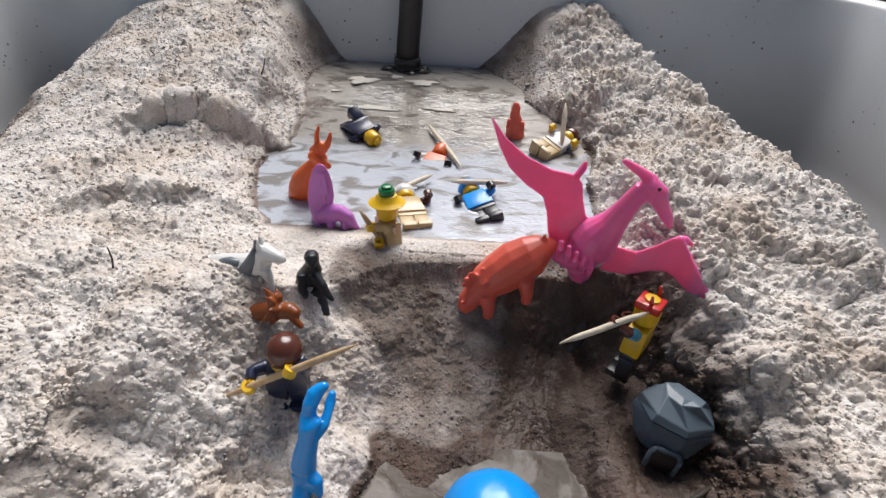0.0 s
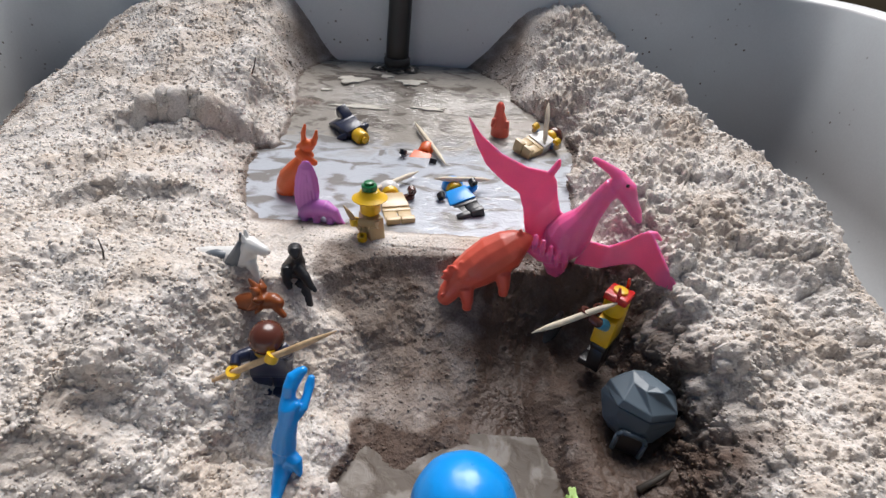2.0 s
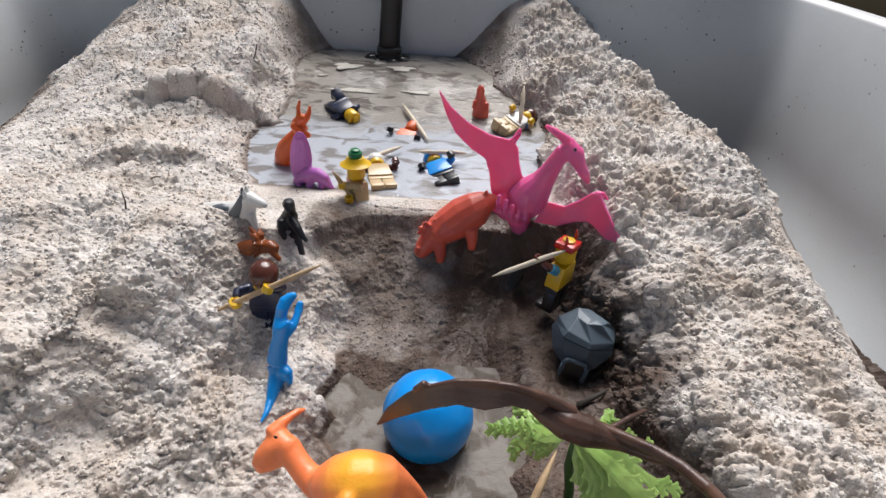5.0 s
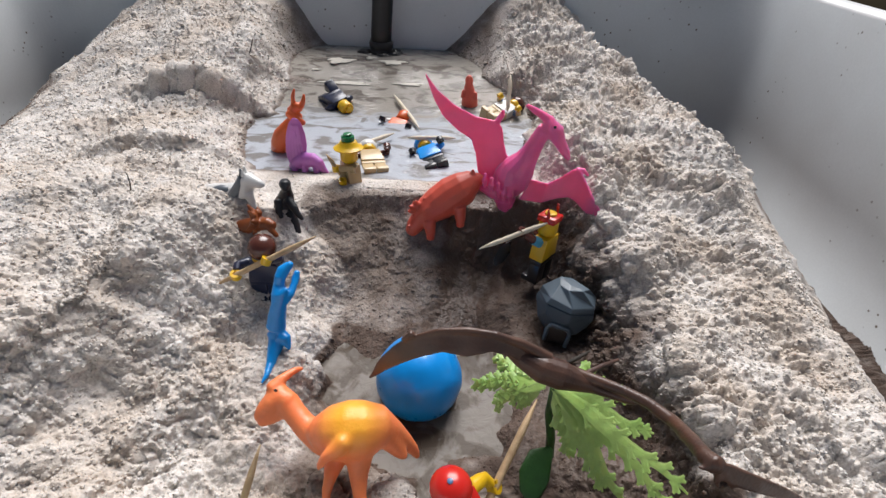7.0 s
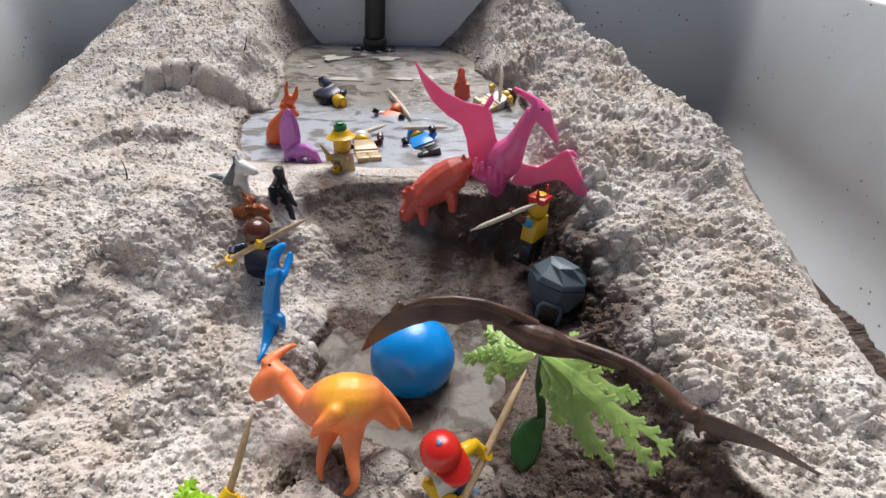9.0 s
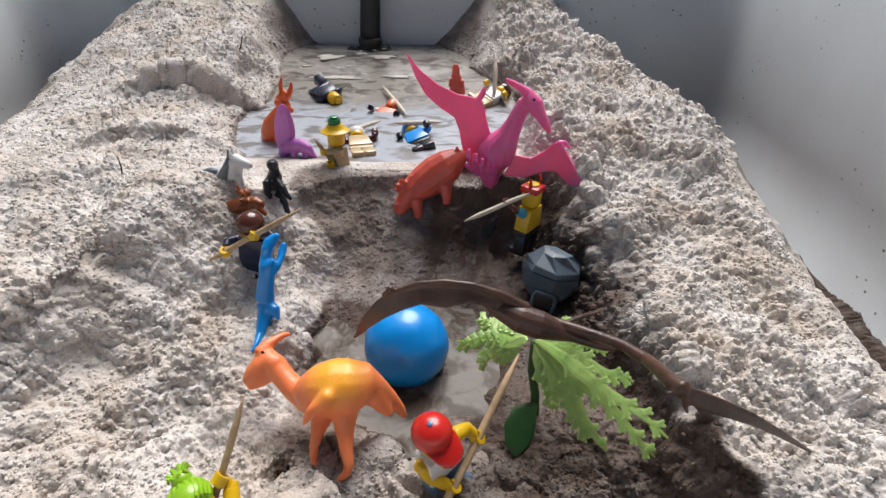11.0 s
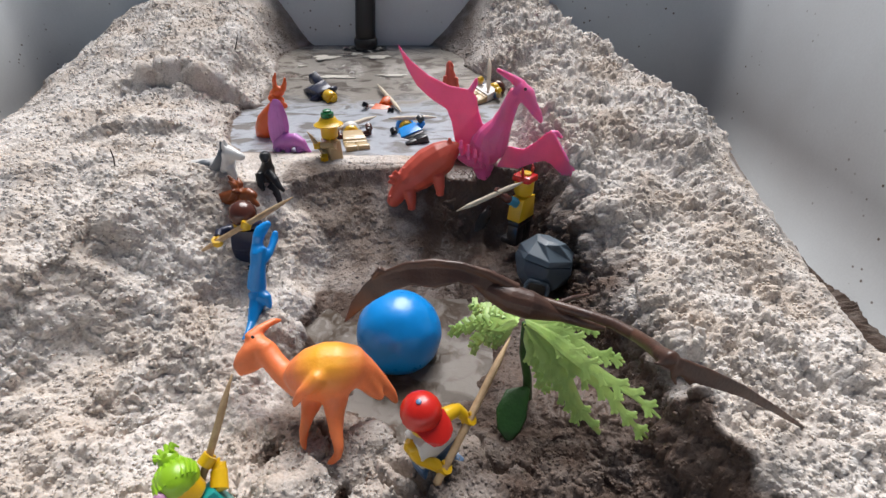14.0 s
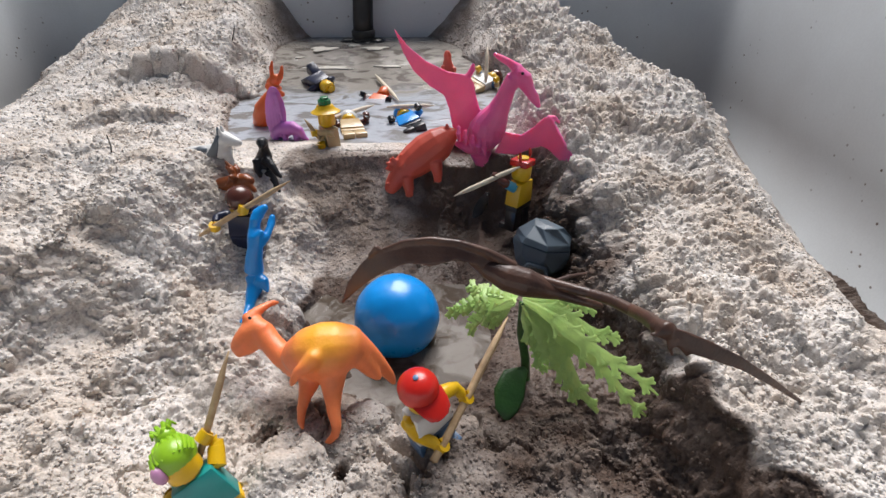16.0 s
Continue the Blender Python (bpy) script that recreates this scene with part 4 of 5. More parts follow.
membrane(bm, [(8.25, 18.20, 1.18), (9.04, 18.10, 1.05), (9.62, 17.90, 1.54), (9.99, 17.70, 2.04), (10.27, 17.50, 2.12), (10.66, 17.00, 1.52), (11.23, 16.50, 0.72), (11.65, 16.00, 0.22), (12.00, 15.50, -0.23)],
         [(7.77, 18.00, 0.15), (8.80, 17.80, 0.14), (9.56, 17.60, 0.55), (9.96, 17.40, 0.74), (10.28, 17.20, 0.64), (10.74, 16.80, 0.27), (11.14, 16.30, 0.05), (11.63, 15.90, -0.18), (11.95, 15.50, -0.24)], 0.08)
limb(bm, [(10.14, 17.60, 2.04, 0.15), (10.44, 17.60, 2.06, 0.12), (10.68, 17.50, 1.85, 0.07)])
moulded_part("wing", bm, PINK, flyer, 0.05)

eye(flyer, 8.76, 17.30, 4.13, 0.07)

# coral horned dinosaur on the cliff's edge
bm = bmesh.new()
limb(bm, [(2.6, 17.5, -1.9, 0.3), (2.8, 17.6, -1.55, 0.42), (3.05, 17.75, -1.15, 0.46), (3.4, 17.95, -0.85, 0.7), (3.9, 18.1, -0.5, 0.84), (4.5, 18.3, -0.1, 0.9), (5.1, 18.4, 0.3, 0.8), (5.5, 18.5, 0.6, 0.55), (5.9, 18.5, 0.8, 0.22)])
limb(bm, [(2.95, 17.7, -0.95, 0.58, 0.16), (3.2, 17.85, -0.65, 0.7, 0.16)], flat=(0.6, 0.3, 0.7))
for k in range(7):
    a = radians(-10 + 33 * k)
    limb(bm, [(3.2 - 0.4 * math.cos(a), 17.85 - 0.2 * math.cos(a), -0.7 + 0.3 * math.sin(a), 0.16), (3.25 - 0.75 * math.cos(a), 17.8 - 0.35 * math.cos(a), -0.55 + 0.5 * math.sin(a), 0.07)], sides=8)
for k in range(24):
    u = k / 23
    limb(bm, [(3.3 + 2.0 * u, 17.42 + 0.45 * u - 0.08 * math.cos(5.5 * math.pi * u), -0.55 + 1.2 * u + 0.14 * math.sin(5.5 * math.pi * u), 0.13), (3.4 + 2.0 * u, 17.62 + 0.45 * u, -0.55 + 1.2 * u, 0.2)], sides=8)
limb(bm, [(5.45, 18.4, 0.9, 0.16), (5.45, 18.4, 1.25, 0.06)])
limb(bm, [(2.7, 17.4, -1.5, 0.12), (2.5, 17.2, -1.3, 0.05)])
for x, y, z in ((3.5, 17.5, -1.1), (4.9, 17.7, -0.4)):
    limb(bm, [(x, y, z, 0.34), (x + 0.1, y - 0.2, z - 0.6, 0.24), (x + 0.1, y - 0.2, z - 0.9, 0.22)])
bmesh.ops.translate(bm, verts=bm.verts, vec=(0, -0.45, 0.4))
toy("toy_dinosaur", bm, CORAL, "coral red vinyl horned dinosaur lying on the sand edge", "toy dinosaur", "toy dinosaurs", 0.05, 2)

# blue climbing dinosaur
bm = bmesh.new()
limb(bm, [(-1.11, 10.95, 1.00, 0.11), (-1.25, 10.90, 0.91, 0.17), (-1.41, 10.80, 0.78, 0.23), (-1.49, 10.60, 0.61, 0.21), (-1.55, 10.50, 0.32, 0.21), (-1.47, 10.30, 0.06, 0.33), (-1.51, 10.10, -0.26, 0.28), (-1.62, 10.00, -0.72, 0.32), (-1.69, 9.90, -1.19, 0.36)])
limb(bm, [(-1.34, 10.25, -0.11, 0.22), (-1.13, 10.40, 0.05, 0.15), (-1.08, 10.70, 0.19, 0.13), (-1.06, 10.95, 0.32, 0.15), (-1.02, 11.10, 0.53, 0.10)])
limb(bm, [(-1.00, 11.00, 0.45, 0.07), (-0.96, 11.00, 0.29, 0.05)])
limb(bm, [(-1.35, 10.20, 0.19, 0.16), (-1.22, 10.30, 0.33, 0.10)])
limb(bm, [(-1.72, 9.90, -1.42, 0.35), (-1.65, 9.70, -1.67, 0.33), (-1.71, 9.30, -1.89, 0.24), (-1.73, 8.90, -2.09, 0.16), (-1.71, 8.40, -2.10, 0.09), (-1.79, 8.10, -2.16, 0.04)])
limb(bm, [(-1.50, 9.70, -1.45, 0.28), (-1.29, 9.60, -1.49, 0.22), (-1.21, 9.50, -1.69, 0.13), (-1.14, 9.40, -1.78, 0.06)])
toy("toy_dinosaur", bm, BLUE, "glossy blue plastic dinosaur climbing the sand edge", "toy dinosaur", "toy dinosaurs", 0.04, 1)

# animals on the left bank
bm = bmesh.new()
limb(bm, [(-2.6, 15.35, 1.5, 0.12), (-2.66, 15.55, 1.62, 0.22), (-2.72, 15.75, 1.6, 0.26), (-2.75, 15.9, 1.25, 0.22), (-2.85, 16.05, 0.85, 0.34), (-3.0, 16.1, 0.45, 0.46), (-3.1, 16.1, 0.05, 0.46), (-3.15, 16.1, -0.4, 0.3)])
limb(bm, [(-2.75, 15.8, 0.75, 0.24), (-2.4, 15.55, 0.5, 0.18), (-2.2, 15.4, 0.25, 0.13), (-2.0, 15.3, 0.1, 0.08)])
limb(bm, [(-3.15, 15.8, 0.7, 0.22), (-3.1, 15.5, 0.3, 0.15), (-2.95, 15.35, 0.1, 0.1)])
limb(bm, [(-3.15, 15.8, 0.1, 0.32), (-3.1, 15.6, -0.3, 0.22), (-3.05, 15.4, -0.7, 0.24)])
limb(bm, [(-2.75, 15.8, 0.1, 0.28), (-2.5, 15.6, -0.25, 0.2), (-2.4, 15.35, -0.7, 0.22)])
toy("toy_animal", bm, material("matt black vinyl", (0.02, 0.021, 0.024), 0.42, 150, 0.3, 0.4, 1500), "matt black vinyl animal standing upright on the bank", "toy animal", "toy animals", 0.045, 1)

bm = bmesh.new()
limb(bm, [(-6.35, 15.9, 0.95, 0.3), (-6.0, 15.85, 1.0, 0.34), (-5.5, 15.8, 1.0, 0.4), (-4.9, 15.7, 1.05, 0.46), (-4.45, 15.6, 1.25, 0.42), (-4.3, 15.55, 1.65, 0.34), (-4.15, 15.5, 1.85, 0.34)])
limb(bm, [(-4.2, 15.5, 1.85, 0.34), (-3.85, 15.4, 1.78, 0.24), (-3.6, 15.35, 1.72, 0.18), (-3.48, 15.33, 1.7, 0.11)])
limb(bm, [(-4.25, 15.4, 1.2, 0.22), (-4.1, 15.3, 0.7, 0.14), (-3.95, 15.2, 0.2, 0.14)])
limb(bm, [(-4.5, 15.8, 1.0, 0.2), (-4.2, 15.7, 0.5, 0.12), (-4.0, 15.7, 0.2, 0.1)])
for s in (-0.14, 0.14):
    limb(bm, [(-4.3, 15.5 + s, 2.1, 0.12), (-4.32, 15.5 + s, 2.38, 0.04)], sides=8)
dog = toy("toy_dog", bm, [WHITE], "white and grey plastic husky on the sand", "toy animal", "toy animals", 0.04, 1)
bm = bmesh.new()
limb(bm, [(-4.95, 15.48, 1.0, 0.3), (-4.72, 15.42, 1.3, 0.27), (-4.52, 15.42, 1.7, 0.2), (-4.42, 15.42, 2.0, 0.12)], flat=(0, 1, 0))
limb(bm, [(-5.9, 15.7, 1.15, 0.14), (-5.5, 15.6, 1.22, 0.22), (-5.1, 15.55, 1.22, 0.2)])
limb(bm, [(-4.36, 15.38, 2.1, 0.12), (-4.36, 15.36, 2.4, 0.05)], sides=8)
coat = part("coat_patch", bm, GREYFUR, dog, "dark grey back and ears")
coat.matrix_parent_inverse = dog.matrix_basis.inverted()
bm = bmesh.new()
limb(bm, [(-4.95, 14.35, 0.0, 0.2), (-4.6, 14.35, 0.15, 0.26), (-4.1, 14.4, 0.2, 0.34), (-3.6, 14.3, 0.4, 0.3), (-3.1, 14.2, 0.5, 0.28), (-2.85, 14.1, 0.45, 0.18)])
for k in range(9):
    a = 2 * math.pi * k / 9
    limb(bm, [(-3.65, 14.25 + 0.1 * math.cos(a), 0.6, 0.2), (-3.6 + 0.1 * math.sin(3 * a), 14.2 + 0.32 * math.cos(a), 0.62 + 0.42 * math.sin(a), 0.15), (-3.75 + 0.15 * math.sin(3 * a), 14.2 + 0.5 * math.cos(a), 0.66 + 0.68 * math.sin(a), 0.04)], sides=8)
limb(bm, [(-3.0, 14.0, 0.4, 0.14), (-2.7, 13.9, 0.1, 0.1)])
toy("toy_lion", bm, RUST, "rusty orange brown plastic lion lying in the sand", "toy animal", "toy animals", 0.045, 1)

# kangaroo and dimetrodon by the pool
bm = bmesh.new()
limb(bm, [(-5.5, 22.6, -0.1, 0.34), (-5.1, 22.5, 0.35, 0.62), (-4.85, 22.45, 0.85, 0.62), (-4.5, 22.4, 1.35, 0.5), (-4.2, 22.4, 1.8, 0.36), (-4.0, 22.4, 2.2, 0.34)])
limb(bm, [(-4.4, 22.2, 2.3, 0.2), (-4.0, 22.1, 2.05, 0.22), (-3.55, 22.1, 1.8, 0.14)])
limb(bm, [(-4.45, 22.5, 2.35, 0.12), (-4.05, 22.4, 2.5, 0.3), (-3.75, 22.4, 2.6, 0.26)])
limb(bm, [(-4.1, 22.4, 2.6, 0.16), (-4.1, 22.45, 3.1, 0.12), (-3.98, 22.5, 3.5, 0.06)])
limb(bm, [(-3.7, 22.4, 2.6, 0.16), (-3.55, 22.45, 2.95, 0.12), (-3.5, 22.5, 3.25, 0.06)])
limb(bm, [(-4.6, 22.2, 0.4, 0.3), (-4.4, 22.0, -0.1, 0.24)])
toy("toy_kangaroo", bm, REDORANGE, "red orange vinyl kangaroo standing in the pool", "toy animal", "toy animals", 0.05, 2)
bm = bmesh.new()
limb(bm, [(-3.75, 20.5, 0.2, 0.36, 0.12), (-3.68, 20.5, 0.7, 0.52, 0.13), (-3.6, 20.5, 1.3, 0.56, 0.12), (-3.55, 20.5, 1.9, 0.5, 0.1), (-3.52, 20.5, 2.4, 0.34, 0.08), (-3.5, 20.5, 2.68, 0.15, 0.06)], flat=(0.1, -1, 0))
for k in range(5):
    limb(bm, [(-4.0 + 0.2 * k, 20.38, 0.3, 0.04), (-3.85 + 0.14 * k, 20.38, 1.5, 0.035), (-3.66 + 0.08 * k, 20.4, 2.35, 0.03)], sides=6)
limb(bm, [(-4.0, 20.5, 0.0, 0.2), (-3.7, 20.45, 0.25, 0.34), (-3.2, 20.35, 0.5, 0.42), (-2.75, 20.25, 0.6, 0.36), (-2.4, 20.15, 0.45, 0.26), (-2.15, 20.05, 0.1, 0.16), (-1.95, 20.0, 0.0, 0.08)])
for x, y in ((-3.2, 20.0), (-3.8, 20.2), (-2.6, 20.0), (-3.5, 20.8)):
    limb(bm, [(x, y + 0.15, 0.3, 0.2), (x + 0.05, y - 0.05, 0.0, 0.16), (x + 0.1, y - 0.2, -0.15, 0.13)])
toy("toy_dimetrodon", bm, PURPLE, "purple vinyl sail backed dinosaur beside the pool", "toy dinosaur", "toy dinosaurs", 0.045, 1)
bm = bmesh.new()
limb(bm, [(5.45, 31.0, -0.1, 0.58), (5.42, 31.0, 0.5, 0.56), (5.35, 31.0, 1.1, 0.42), (5.3, 31.0, 1.5, 0.3), (5.3, 31.0, 1.9, 0.28), (5.28, 30.95, 2.15, 0.16)])
limb(bm, [(5.0, 30.8, 1.2, 0.16), (4.9, 30.6, 0.8, 0.12)])
limb(bm, [(5.75, 30.8, 1.1, 0.16), (5.8, 30.6, 0.7, 0.12)])
toy("toy_otter", bm, CORAL, "coral red vinyl animal standing upright in the pool", "toy animal", "toy animals", 0.05, 2)

# ---- toy figures ----
figure("toy_figure", stance((-0.66, 19.4, 1.5), (-0.64, 19.3, 0), (-0.8, -0.55, 0)), TAN, TAN, TAN, YELLOW, "straw", YELLOW, "tan toy figure in a yellow hat with a green knob", left=(-0.9, 18.6, 0.3), right=(-1.3, 19.1, 0.75), extra=GREEN, world_grips=True)
figure("toy_figure", stance((8.8, 15.3, 0.5), (8.65, 15.1, -2.6), (-0.8, 0.6, 0)), BLACK, YELLOW, BROWN, BROWN, "crown", RED, "yellow and black toy figure in a red crown helmet", right=(7.6, 14.87, 0.35), left=(8.6, 16.2, -0.6), extra=YELLOW, sleeves=AZURE, world_grips=True)
figure("toy_figure", stance((-2.8, 12.45, 0.35), (-3.1, 12.95, -2.2), (0.15, -1, 0)), NAVY, NAVY, NAVY, YELLOW, "hair", BROWN, "navy toy figure with smooth brown hair holding a spear", left=(-3.75, 11.78, -0.4), right=(-2.45, 11.84, 0.36), world_grips=True)
figure("toy_figure", stance((4.95, 3.75, -0.62), (5.35, 4.1, -3.5), (0.75, -0.75, -0.1)), DENIM, WHITE, YELLOW, YELLOW, "cap", RED, "toy figure in a red cap and blue trousers bending over", left=(5.5, 3.45, -2.45), right=(6.2, 4.66, -1.88), world_grips=True)
figure("toy_figure", stance((-0.88, 2.05, -1.2), (0.2, 1.6, -3.4), (0.6, -0.8, 0.1)), YELLOW, TEAL, YELLOW, YELLOW, "bun", LIME, "toy figure with lime green hair bun and teal top", left=(-0.85, 1.98, -2.19), right=(-0.5, 2.7, -1.1), extra=PINKISH, world_grips=True)
figure("toy_figure", stance((-2.8, 28.9, 0.3), (-5.2, 31.6, 0.8), (0.2, 0.2, -1)), NAVY, NAVY, NAVY, YELLOW, "none", NAVY, "navy toy figure lying in the water legs up", split=True)
figure("toy_figure", stance((-0.35, 23, 0.1), (0.4, 20.7, -0.2), (0.1, -0.2, 1)), TAN, TAN, BROWN, BROWN, "hair", WHITE, "tan and white haired toy figure floating on its back", left=(-1.1, -0.5, 2.3), right=(1.1, -0.6, 2.5))
figure("toy_figure", stance((2.75, 23.9, 0.1), (3.9, 20.9, -0.25), (-0.2, -0.3, 1)), BLACK, BLUE, BLUE, BLACK, "hair", BLUE, "blue toy figure with black legs floating in the pool", left=(-1.0, -0.6, 2.2), right=(1.0, -0.6, 2.4))
figure("toy_figure", stance((1.1, 28.3, 0.05), (0.2, 25.6, -0.9), (0, -0.4, 1)), REDORANGE, REDORANGE, WHITE, BLACK, "none", BLACK, "orange toy figure half sunk in the pool", head=REDORANGE)
figure("toy_figure", stance((8.55, 30.3, 0.55), (6.1, 28.0, 0.2), (-0.1, -0.5, 1)), TAN, WHITE, TAN, YELLOW, "hair", BROWN, "toy figure in a blue and white jacket lying on the shore", left=(-0.9, -0.7, 2.2), right=(1.0, -0.7, 2.3), sleeves=DENIM)

# ---- toothpick spears ----
toothpick((5.83, 14.38, -0.34), (8.75, 14.95, 0.85), 0.11, PALEWOOD, "pale wooden toothpick held by a yellow figure")
toothpick((-4.75, 11.72, -0.97), (-0.42, 11.95, 1.55), 0.11, WOOD, "wooden toothpick spear held by a navy figure")
toothpick((7.55, 7.0, -0.8), (5.3, 3.1, -2.6), 0.12, WOOD, "wooden toothpick held by the red capped figure", True)
toothpick((0.05, 4.03, 0.58), (-0.95, 1.75, -2.5), 0.095, WOOD, "wooden toothpick held by the green haired figure", True)
toothpick((-1.75, 19.2, 1.45), (-0.6, 18.9, -0.15), 0.11, WOOD, "short wooden toothpick beside the tan figure")
toothpick((-1.35, 22.2, 0.35), (0.9, 24.9, 0.35), 0.13, PALEWOOD, "pale toothpick floating in the pool")
toothpick((1.8, 23.7, 0.6), (4.6, 24.0, 0.6), 0.13, PALEWOOD, "pale toothpick lying across a blue figure")
toothpick((0.1, 31.4, 0.5), (2.3, 26.2, 0.2), 0.13, PALEWOOD, "pale toothpick slanting in the pool")
toothpick((7.9, 28.9, 0.5), (8.0, 30.5, 2.5), 0.14, PALEWOOD, "pale toothpick beside a lying figure")


# ---- feathery leaf on its stem ----
def frond(bm, base, ends, rng, up=(-0.02, -0.6, 0.8), width=0.16):
    """A thin lobed blade: broad fingers that fan out and droop from the stem's end, joined near it, cut into blunt lobes at the edge."""
    base, up = Vector(base), Vector(up).normalized()

    def blade(pts, widths):
        limb(bm, [(*p, w, 0.012) for p, w in zip(pts, widths)], flat=up, sides=6)

    for k, tip in enumerate(ends):
        d = Vector(tip) - base
        long, n = d.length, 9
        side = up.cross(d).normalized()
        ahead = d.normalized()
        lift = up * rng.uniform(-0.02, 0.02)
        bend = rng.uniform(0.04, 0.1)
        pts = [base + d * (i / n) + up * (0.16 * long * (i / n) * (1 - i / n)) + side * bend * math.sin(1.1 * i + 2.1 * k) + lift for i in range(n + 1)]
        slim = [width * float(np.interp(i / n, (0, 0.3, 0.6, 0.85, 1), (0.5, 1.5, 1.0, 0.55, 0.2))) for i in range(n + 1)]
        blade(pts, slim)
        for i in range(2, n):
            for s in (-1, 1):
                if rng.random() < 0.18:
                    continue
                size = slim[i] + rng.uniform(0.06, 0.24) * (1.15 - 0.5 * i / n)
                e = (side * s * rng.uniform(0.55, 0.95) + ahead * 0.8).normalized()
                q = pts[i] + e * size
                blade([pts[i], pts[i] + e * size * 0.7, q, q + e * 0.06], [0.16, 0.1, 0.1, 0.05])
                for w in (-0.8, 0.8):
                    f = (e + e.cross(up) * w).normalized()
                    blade([pts[i] + e * size * 0.7, q + f * 0.08, q + f * 0.15], [0.06, 0.065, 0.04])


def build_leaf():
    rng = random.Random(5)
    plant = tagged(new("leaf_sprig"), "pale green feathery leaf sprig stuck in the sand", "plant")
    plant.matrix_basis = place(0, 0, 0)
    bm = bmesh.new()
    frond(bm, (8.0, 7.0, -0.15), ((9.3, 7.9, -0.3), (10.2, 7.1, -0.35), (10.9, 6.0, -0.9), (11.72, 4.7, -1.68), (11.75, 4.7, -2.75), (10.6, 4.9, -3.5), (9.7, 5.3, -2.9), (8.7, 6.0, -2.3)), rng)
    part("large_frond", bm, LEAF, plant, smooth=False)
    bm = bmesh.new()
    frond(bm, (7.75, 7.2, -0.4), ((5.55, 8.3, -1.6), (6.3, 9.0, -1.15), (6.3, 7.4, -1.7), (7.5, 8.7, -0.8)), rng)
    part("small_frond", bm, LEAF, plant, smooth=False)
    bm = bmesh.new()
    limb(bm, [(8.3, 6.6, -3.7, 0.16), (8.2, 6.8, -2.4, 0.15), (8.0, 6.95, -1.4, 0.14), (7.95, 7.0, -0.2, 0.1)])
    part("stem", bm, DARKLEAF, plant, "dark green stem")
    bm = bmesh.new()
    limb(bm, [(8.2, 6.5, -2.6, 0.1, 0.04), (7.8, 6.1, -2.6, 0.42, 0.04), (7.6, 5.7, -2.9, 0.5, 0.04), (7.5, 5.3, -3.2, 0.36, 0.04), (7.5, 5.05, -3.35, 0.1, 0.03)], flat=(0, -0.6, 0.8))
    part("lower_leaf", bm, DARKLEAF, plant, "rounded dark green lower leaf")


build_leaf()


# ---- foam, twigs, crumbs and specks ----
def foam(x, y, z, rx, ry, seed):
    rng = random.Random(seed)
    bm = bmesh.new()
    ph = [rng.uniform(0, 6.3) for _ in range(4)]
    ring = []
    for k in range(36):
        a = 2 * math.pi * k / 36
        r = 1 + 0.22 * math.sin(3 * a + ph[0]) + 0.16 * math.sin(5 * a + ph[1]) + 0.08 * math.sin(9 * a + ph[2])
        ring.append((rx * r * math.cos(a), ry * r * math.sin(a)))
    bridge = [[(px * s, py * s, h) for px, py in ring] for s, h in ((1.0, -0.03), (1.0, 0.02), (0.9, 0.05), (0.5, 0.06))]
    vs = bridge_rings(bm, bridge)
    bm.faces.new(vs[-1])
    bmesh.ops.recalc_face_normals(bm, faces=bm.faces)
    return thing("foam_patch", bm, FOAM, "flat patch of pale foam floating on the water", "foam", "foam patches", at=place(x, y, z))


FOAM = material("pale foam", (0.62, 0.58, 0.50), 0.6, 250, 0.15, 0.5, 1800)
foam(-4.9, 37.4, 0.99, 1.0, 0.75, 1)
foam(-0.7, 37.6, 0.99, 0.95, 0.6, 2)
foam(-2.6, 38.6, 0.99, 0.45, 0.35, 3)
foam(-6.4, 35.6, 0.72, 0.35, 0.18, 4)
foam(-3.6, 33.6, 0.42, 1.6, 0.4, 5)
foam(0.9, 33.9, 0.46, 1.0, 0.3, 6)


def twig(a, b, r):
    a, b = Vector(a), Vector(b)
    bm = bmesh.new()
    m = (b - a) / 2 + Vector((0.06, 0, 0.04))
    limb(bm, [(0, 0, 0, r), (*m, r * 0.8), (*(b - a), r * 0.5)], sides=6)
    thing("twig", bm, TWIG, "thin dark twig stuck in the sand", "twig", "twigs", at=place(*a))


twig((-8.7, 14.4, 1.5), (-8.65, 14.5, 2.4), 0.035)
twig((-9.6, 31.0, 2.7), (-9.2, 31.2, 3.8), 0.05)
twig((-15.6, 31.5, 3.0), (-16.4, 32.2, 3.6), 0.05)
twig((-17.5, 36.0, 3.1), (-17.2, 36.4, 4.2), 0.06)
twig((-5.9, 15.4, 1.15), (-5.2, 15.2, 1.05), 0.05)
twig((9.2, 10.4, -3.0), (10.4, 11.0, -2.7), 0.12)

bm = bmesh.new()
limb(bm, [(6.75, 15.9, -2.3, 0.08, 0.03), (6.95, 16.1, -2.1, 0.25, 0.04), (7.2, 16.4, -1.8, 0.28, 0.04), (7.45, 16.8, -1.4, 0.08, 0.03)], flat=(0.2, -0.5, 0.8))
toy("dead_leaf", bm, material("wet black leaf", (0.018, 0.016, 0.015), 0.3, 200, 0.3, 0.5, 1500), "wet black dead leaf beside the stream", "leaf", voxel=0)


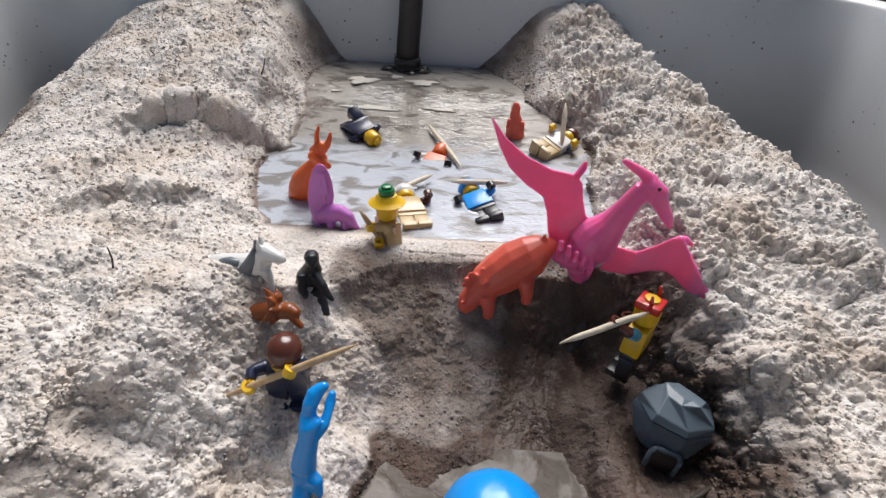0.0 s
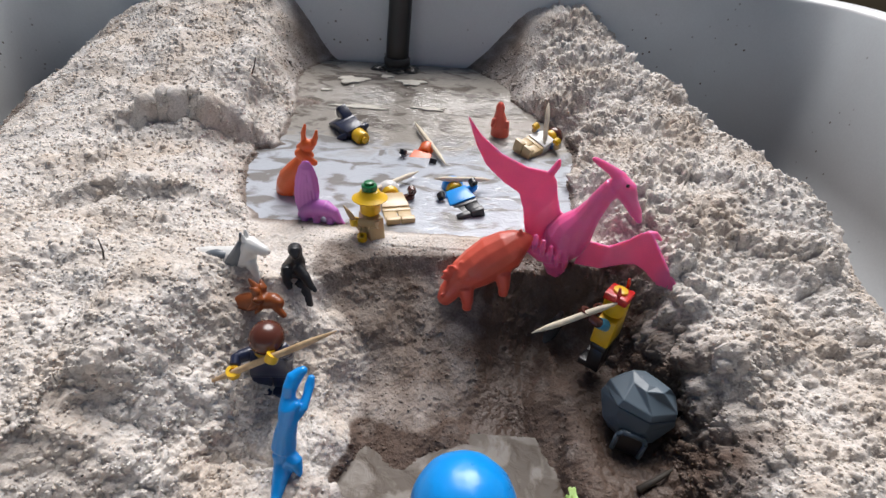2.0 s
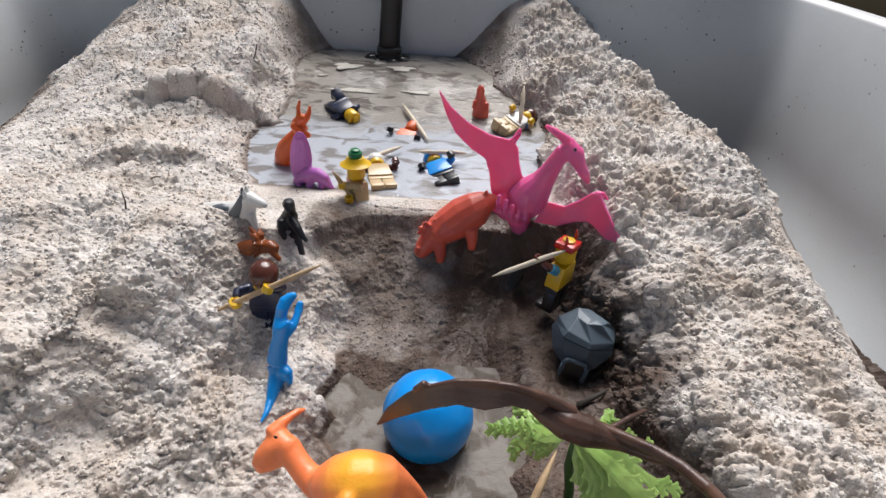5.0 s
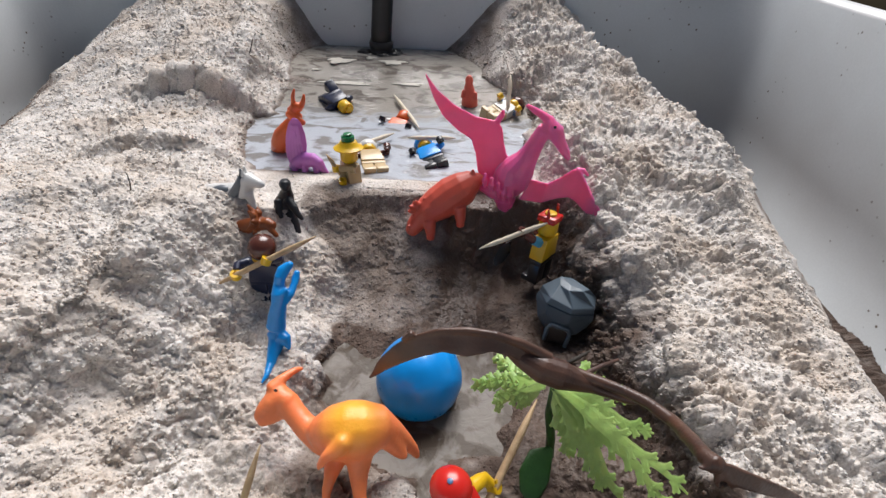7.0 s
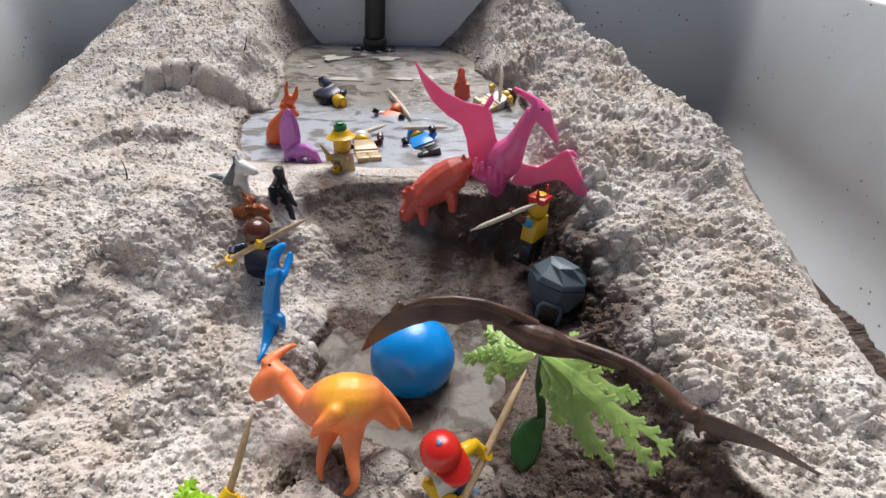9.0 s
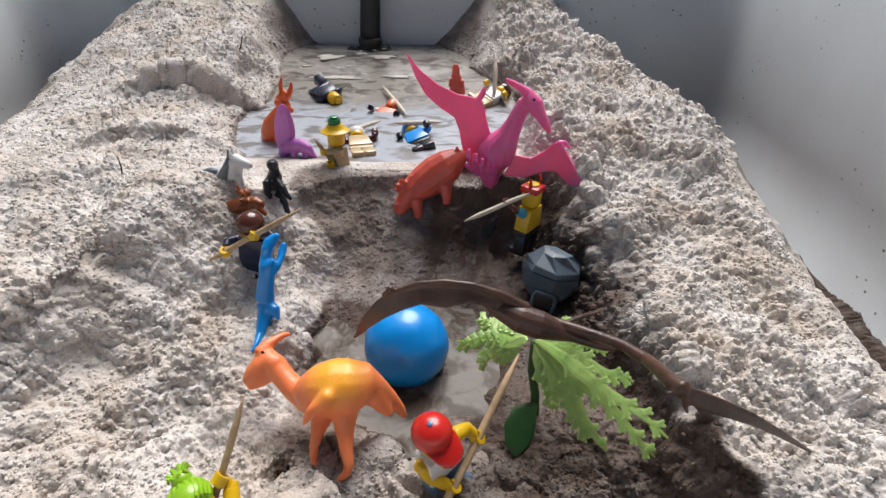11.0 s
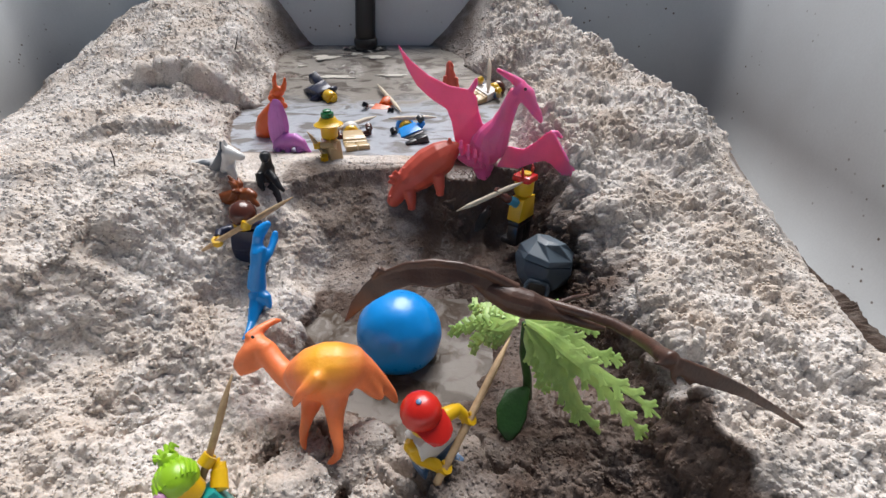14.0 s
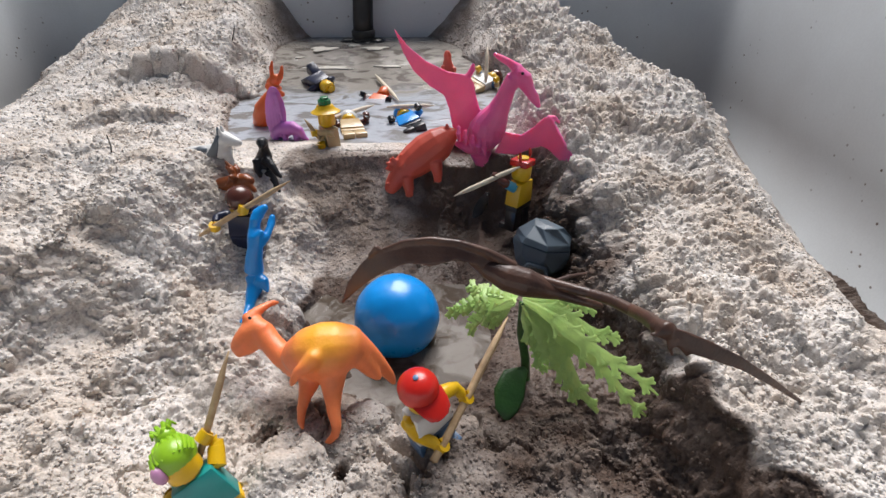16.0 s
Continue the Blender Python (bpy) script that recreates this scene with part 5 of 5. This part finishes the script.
def scatter(name, count, mat, label, seed, size, where, sink=0.35, flat=1.0, category="sand"):
    """Many crumbs on the sand, joined, each a dented round lump."""
    rng, dice = random.Random(seed), np.random.default_rng(seed)
    g = (1 + math.sqrt(5)) / 2
    ico = np.array([(-1, g, 0), (1, g, 0), (-1, -g, 0), (1, -g, 0), (0, -1, g), (0, 1, g), (0, -1, -g), (0, 1, -g), (g, 0, -1), (g, 0, 1), (-g, 0, -1), (-g, 0, 1)]) / math.hypot(1, g)
    near = [[k for k in range(12) if k != i and np.linalg.norm(ico[k] - ico[i]) < 1.1] for i in range(12)]
    tris = np.array([(i, j, k) if np.dot(np.cross(ico[j] - ico[i], ico[k] - ico[i]), ico[i]) > 0 else (i, k, j) for i in range(12) for j in near[i] for k in near[i] if i < j < k and k in near[j]])
    spots = np.array([where(rng) for _ in range(count)])
    xs, ys = spots[:, 0], spots[:, 1]
    top, zs = surface(xs, ys)
    r = size * dice.uniform(0.45, 1.0, count) * np.where(dice.random(count) < 0.06, 1.6, 1.0) * np.interp(ys, (8, 30), (0.9, 1.2))
    lump = ico[None] * dice.uniform(0.55, 1.25, (count, 12, 1)) * np.stack([np.ones(count), dice.uniform(0.75, 1, count), flat * dice.uniform(0.75, 1, count)], 1)[:, None]
    a = dice.uniform(0, 6.3, count)
    c, d = np.cos(a)[:, None], np.sin(a)[:, None]
    pts = np.stack([lump[:, :, 0] * c - lump[:, :, 1] * d, lump[:, :, 0] * d + lump[:, :, 1] * c, lump[:, :, 2]], 2) * r[:, None, None]
    top[:, 2] += r * (0.6 - sink) * flat
    pts += top[:, None]
    faces = (np.arange(count)[:, None, None] * 12 + tris[None]).reshape(-1, 3)
    me = bpy.data.meshes.new(name)
    me.from_pydata((pts.reshape(-1, 3) * CM).tolist(), [], faces.tolist())
    me.polygons.foreach_set("use_smooth", [True] * len(me.polygons))
    me.materials.append(mat)
    # crumbs take the same wetness and painted shade as the sand below
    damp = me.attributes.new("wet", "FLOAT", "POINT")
    damp.data.foreach_set("value", np.repeat(wet_and_shade(xs, ys, zs), 12).astype(np.float32))
    return tagged(new(name, me), label, category, kind="stuff")


def on_heaps(rng):
    while True:
        y = 1.2 + 40 * rng.random() ** 1.35
        x = rng.uniform(-13, 19.4) if y < 14 else rng.uniform(-26, 19.4)
        fl, fr = np.interp(y, STEPS, FOOT_L), np.interp(y, STEPS, FOOT_R)
        if x < fl - 0.5 or x > fr + 0.3 or y < 4.9:
            clump = noise.noise(Vector((x * 0.5, y * 0.5, 7.0)))
            if rng.random() < 0.85 + 0.7 * clump:
                return x, y


def in_valley(rng):
    while True:
        x, y = rng.uniform(-3.5, 11.5), rng.uniform(3.5, 19.2)
        if rng.random() < 0.6 + 0.8 * noise.noise(Vector((x * 0.6, y * 0.6, 3.0))):
            return x, y


def all_over(rng):
    return rng.uniform(-12, 16), rng.uniform(2, 20)


scatter("sand_crumbs", 46000, SAND, "loose crumbs of pale damp sand", 11, 0.09, on_heaps, sink=0.7, flat=0.8)
scatter("valley_crumbs", 5000, SAND, "small crumbs of wet sand on the valley floor", 14, 0.075, in_valley, sink=0.85, flat=0.8)
scatter("sand_lumps", 220, SAND, "larger lumps of pale damp sand", 12, 0.19, on_heaps)
scatter("dark_specks", 160, TWIG, "tiny dark bits of bark on the sand", 13, 0.055, all_over, flat=0.6, category="debris")
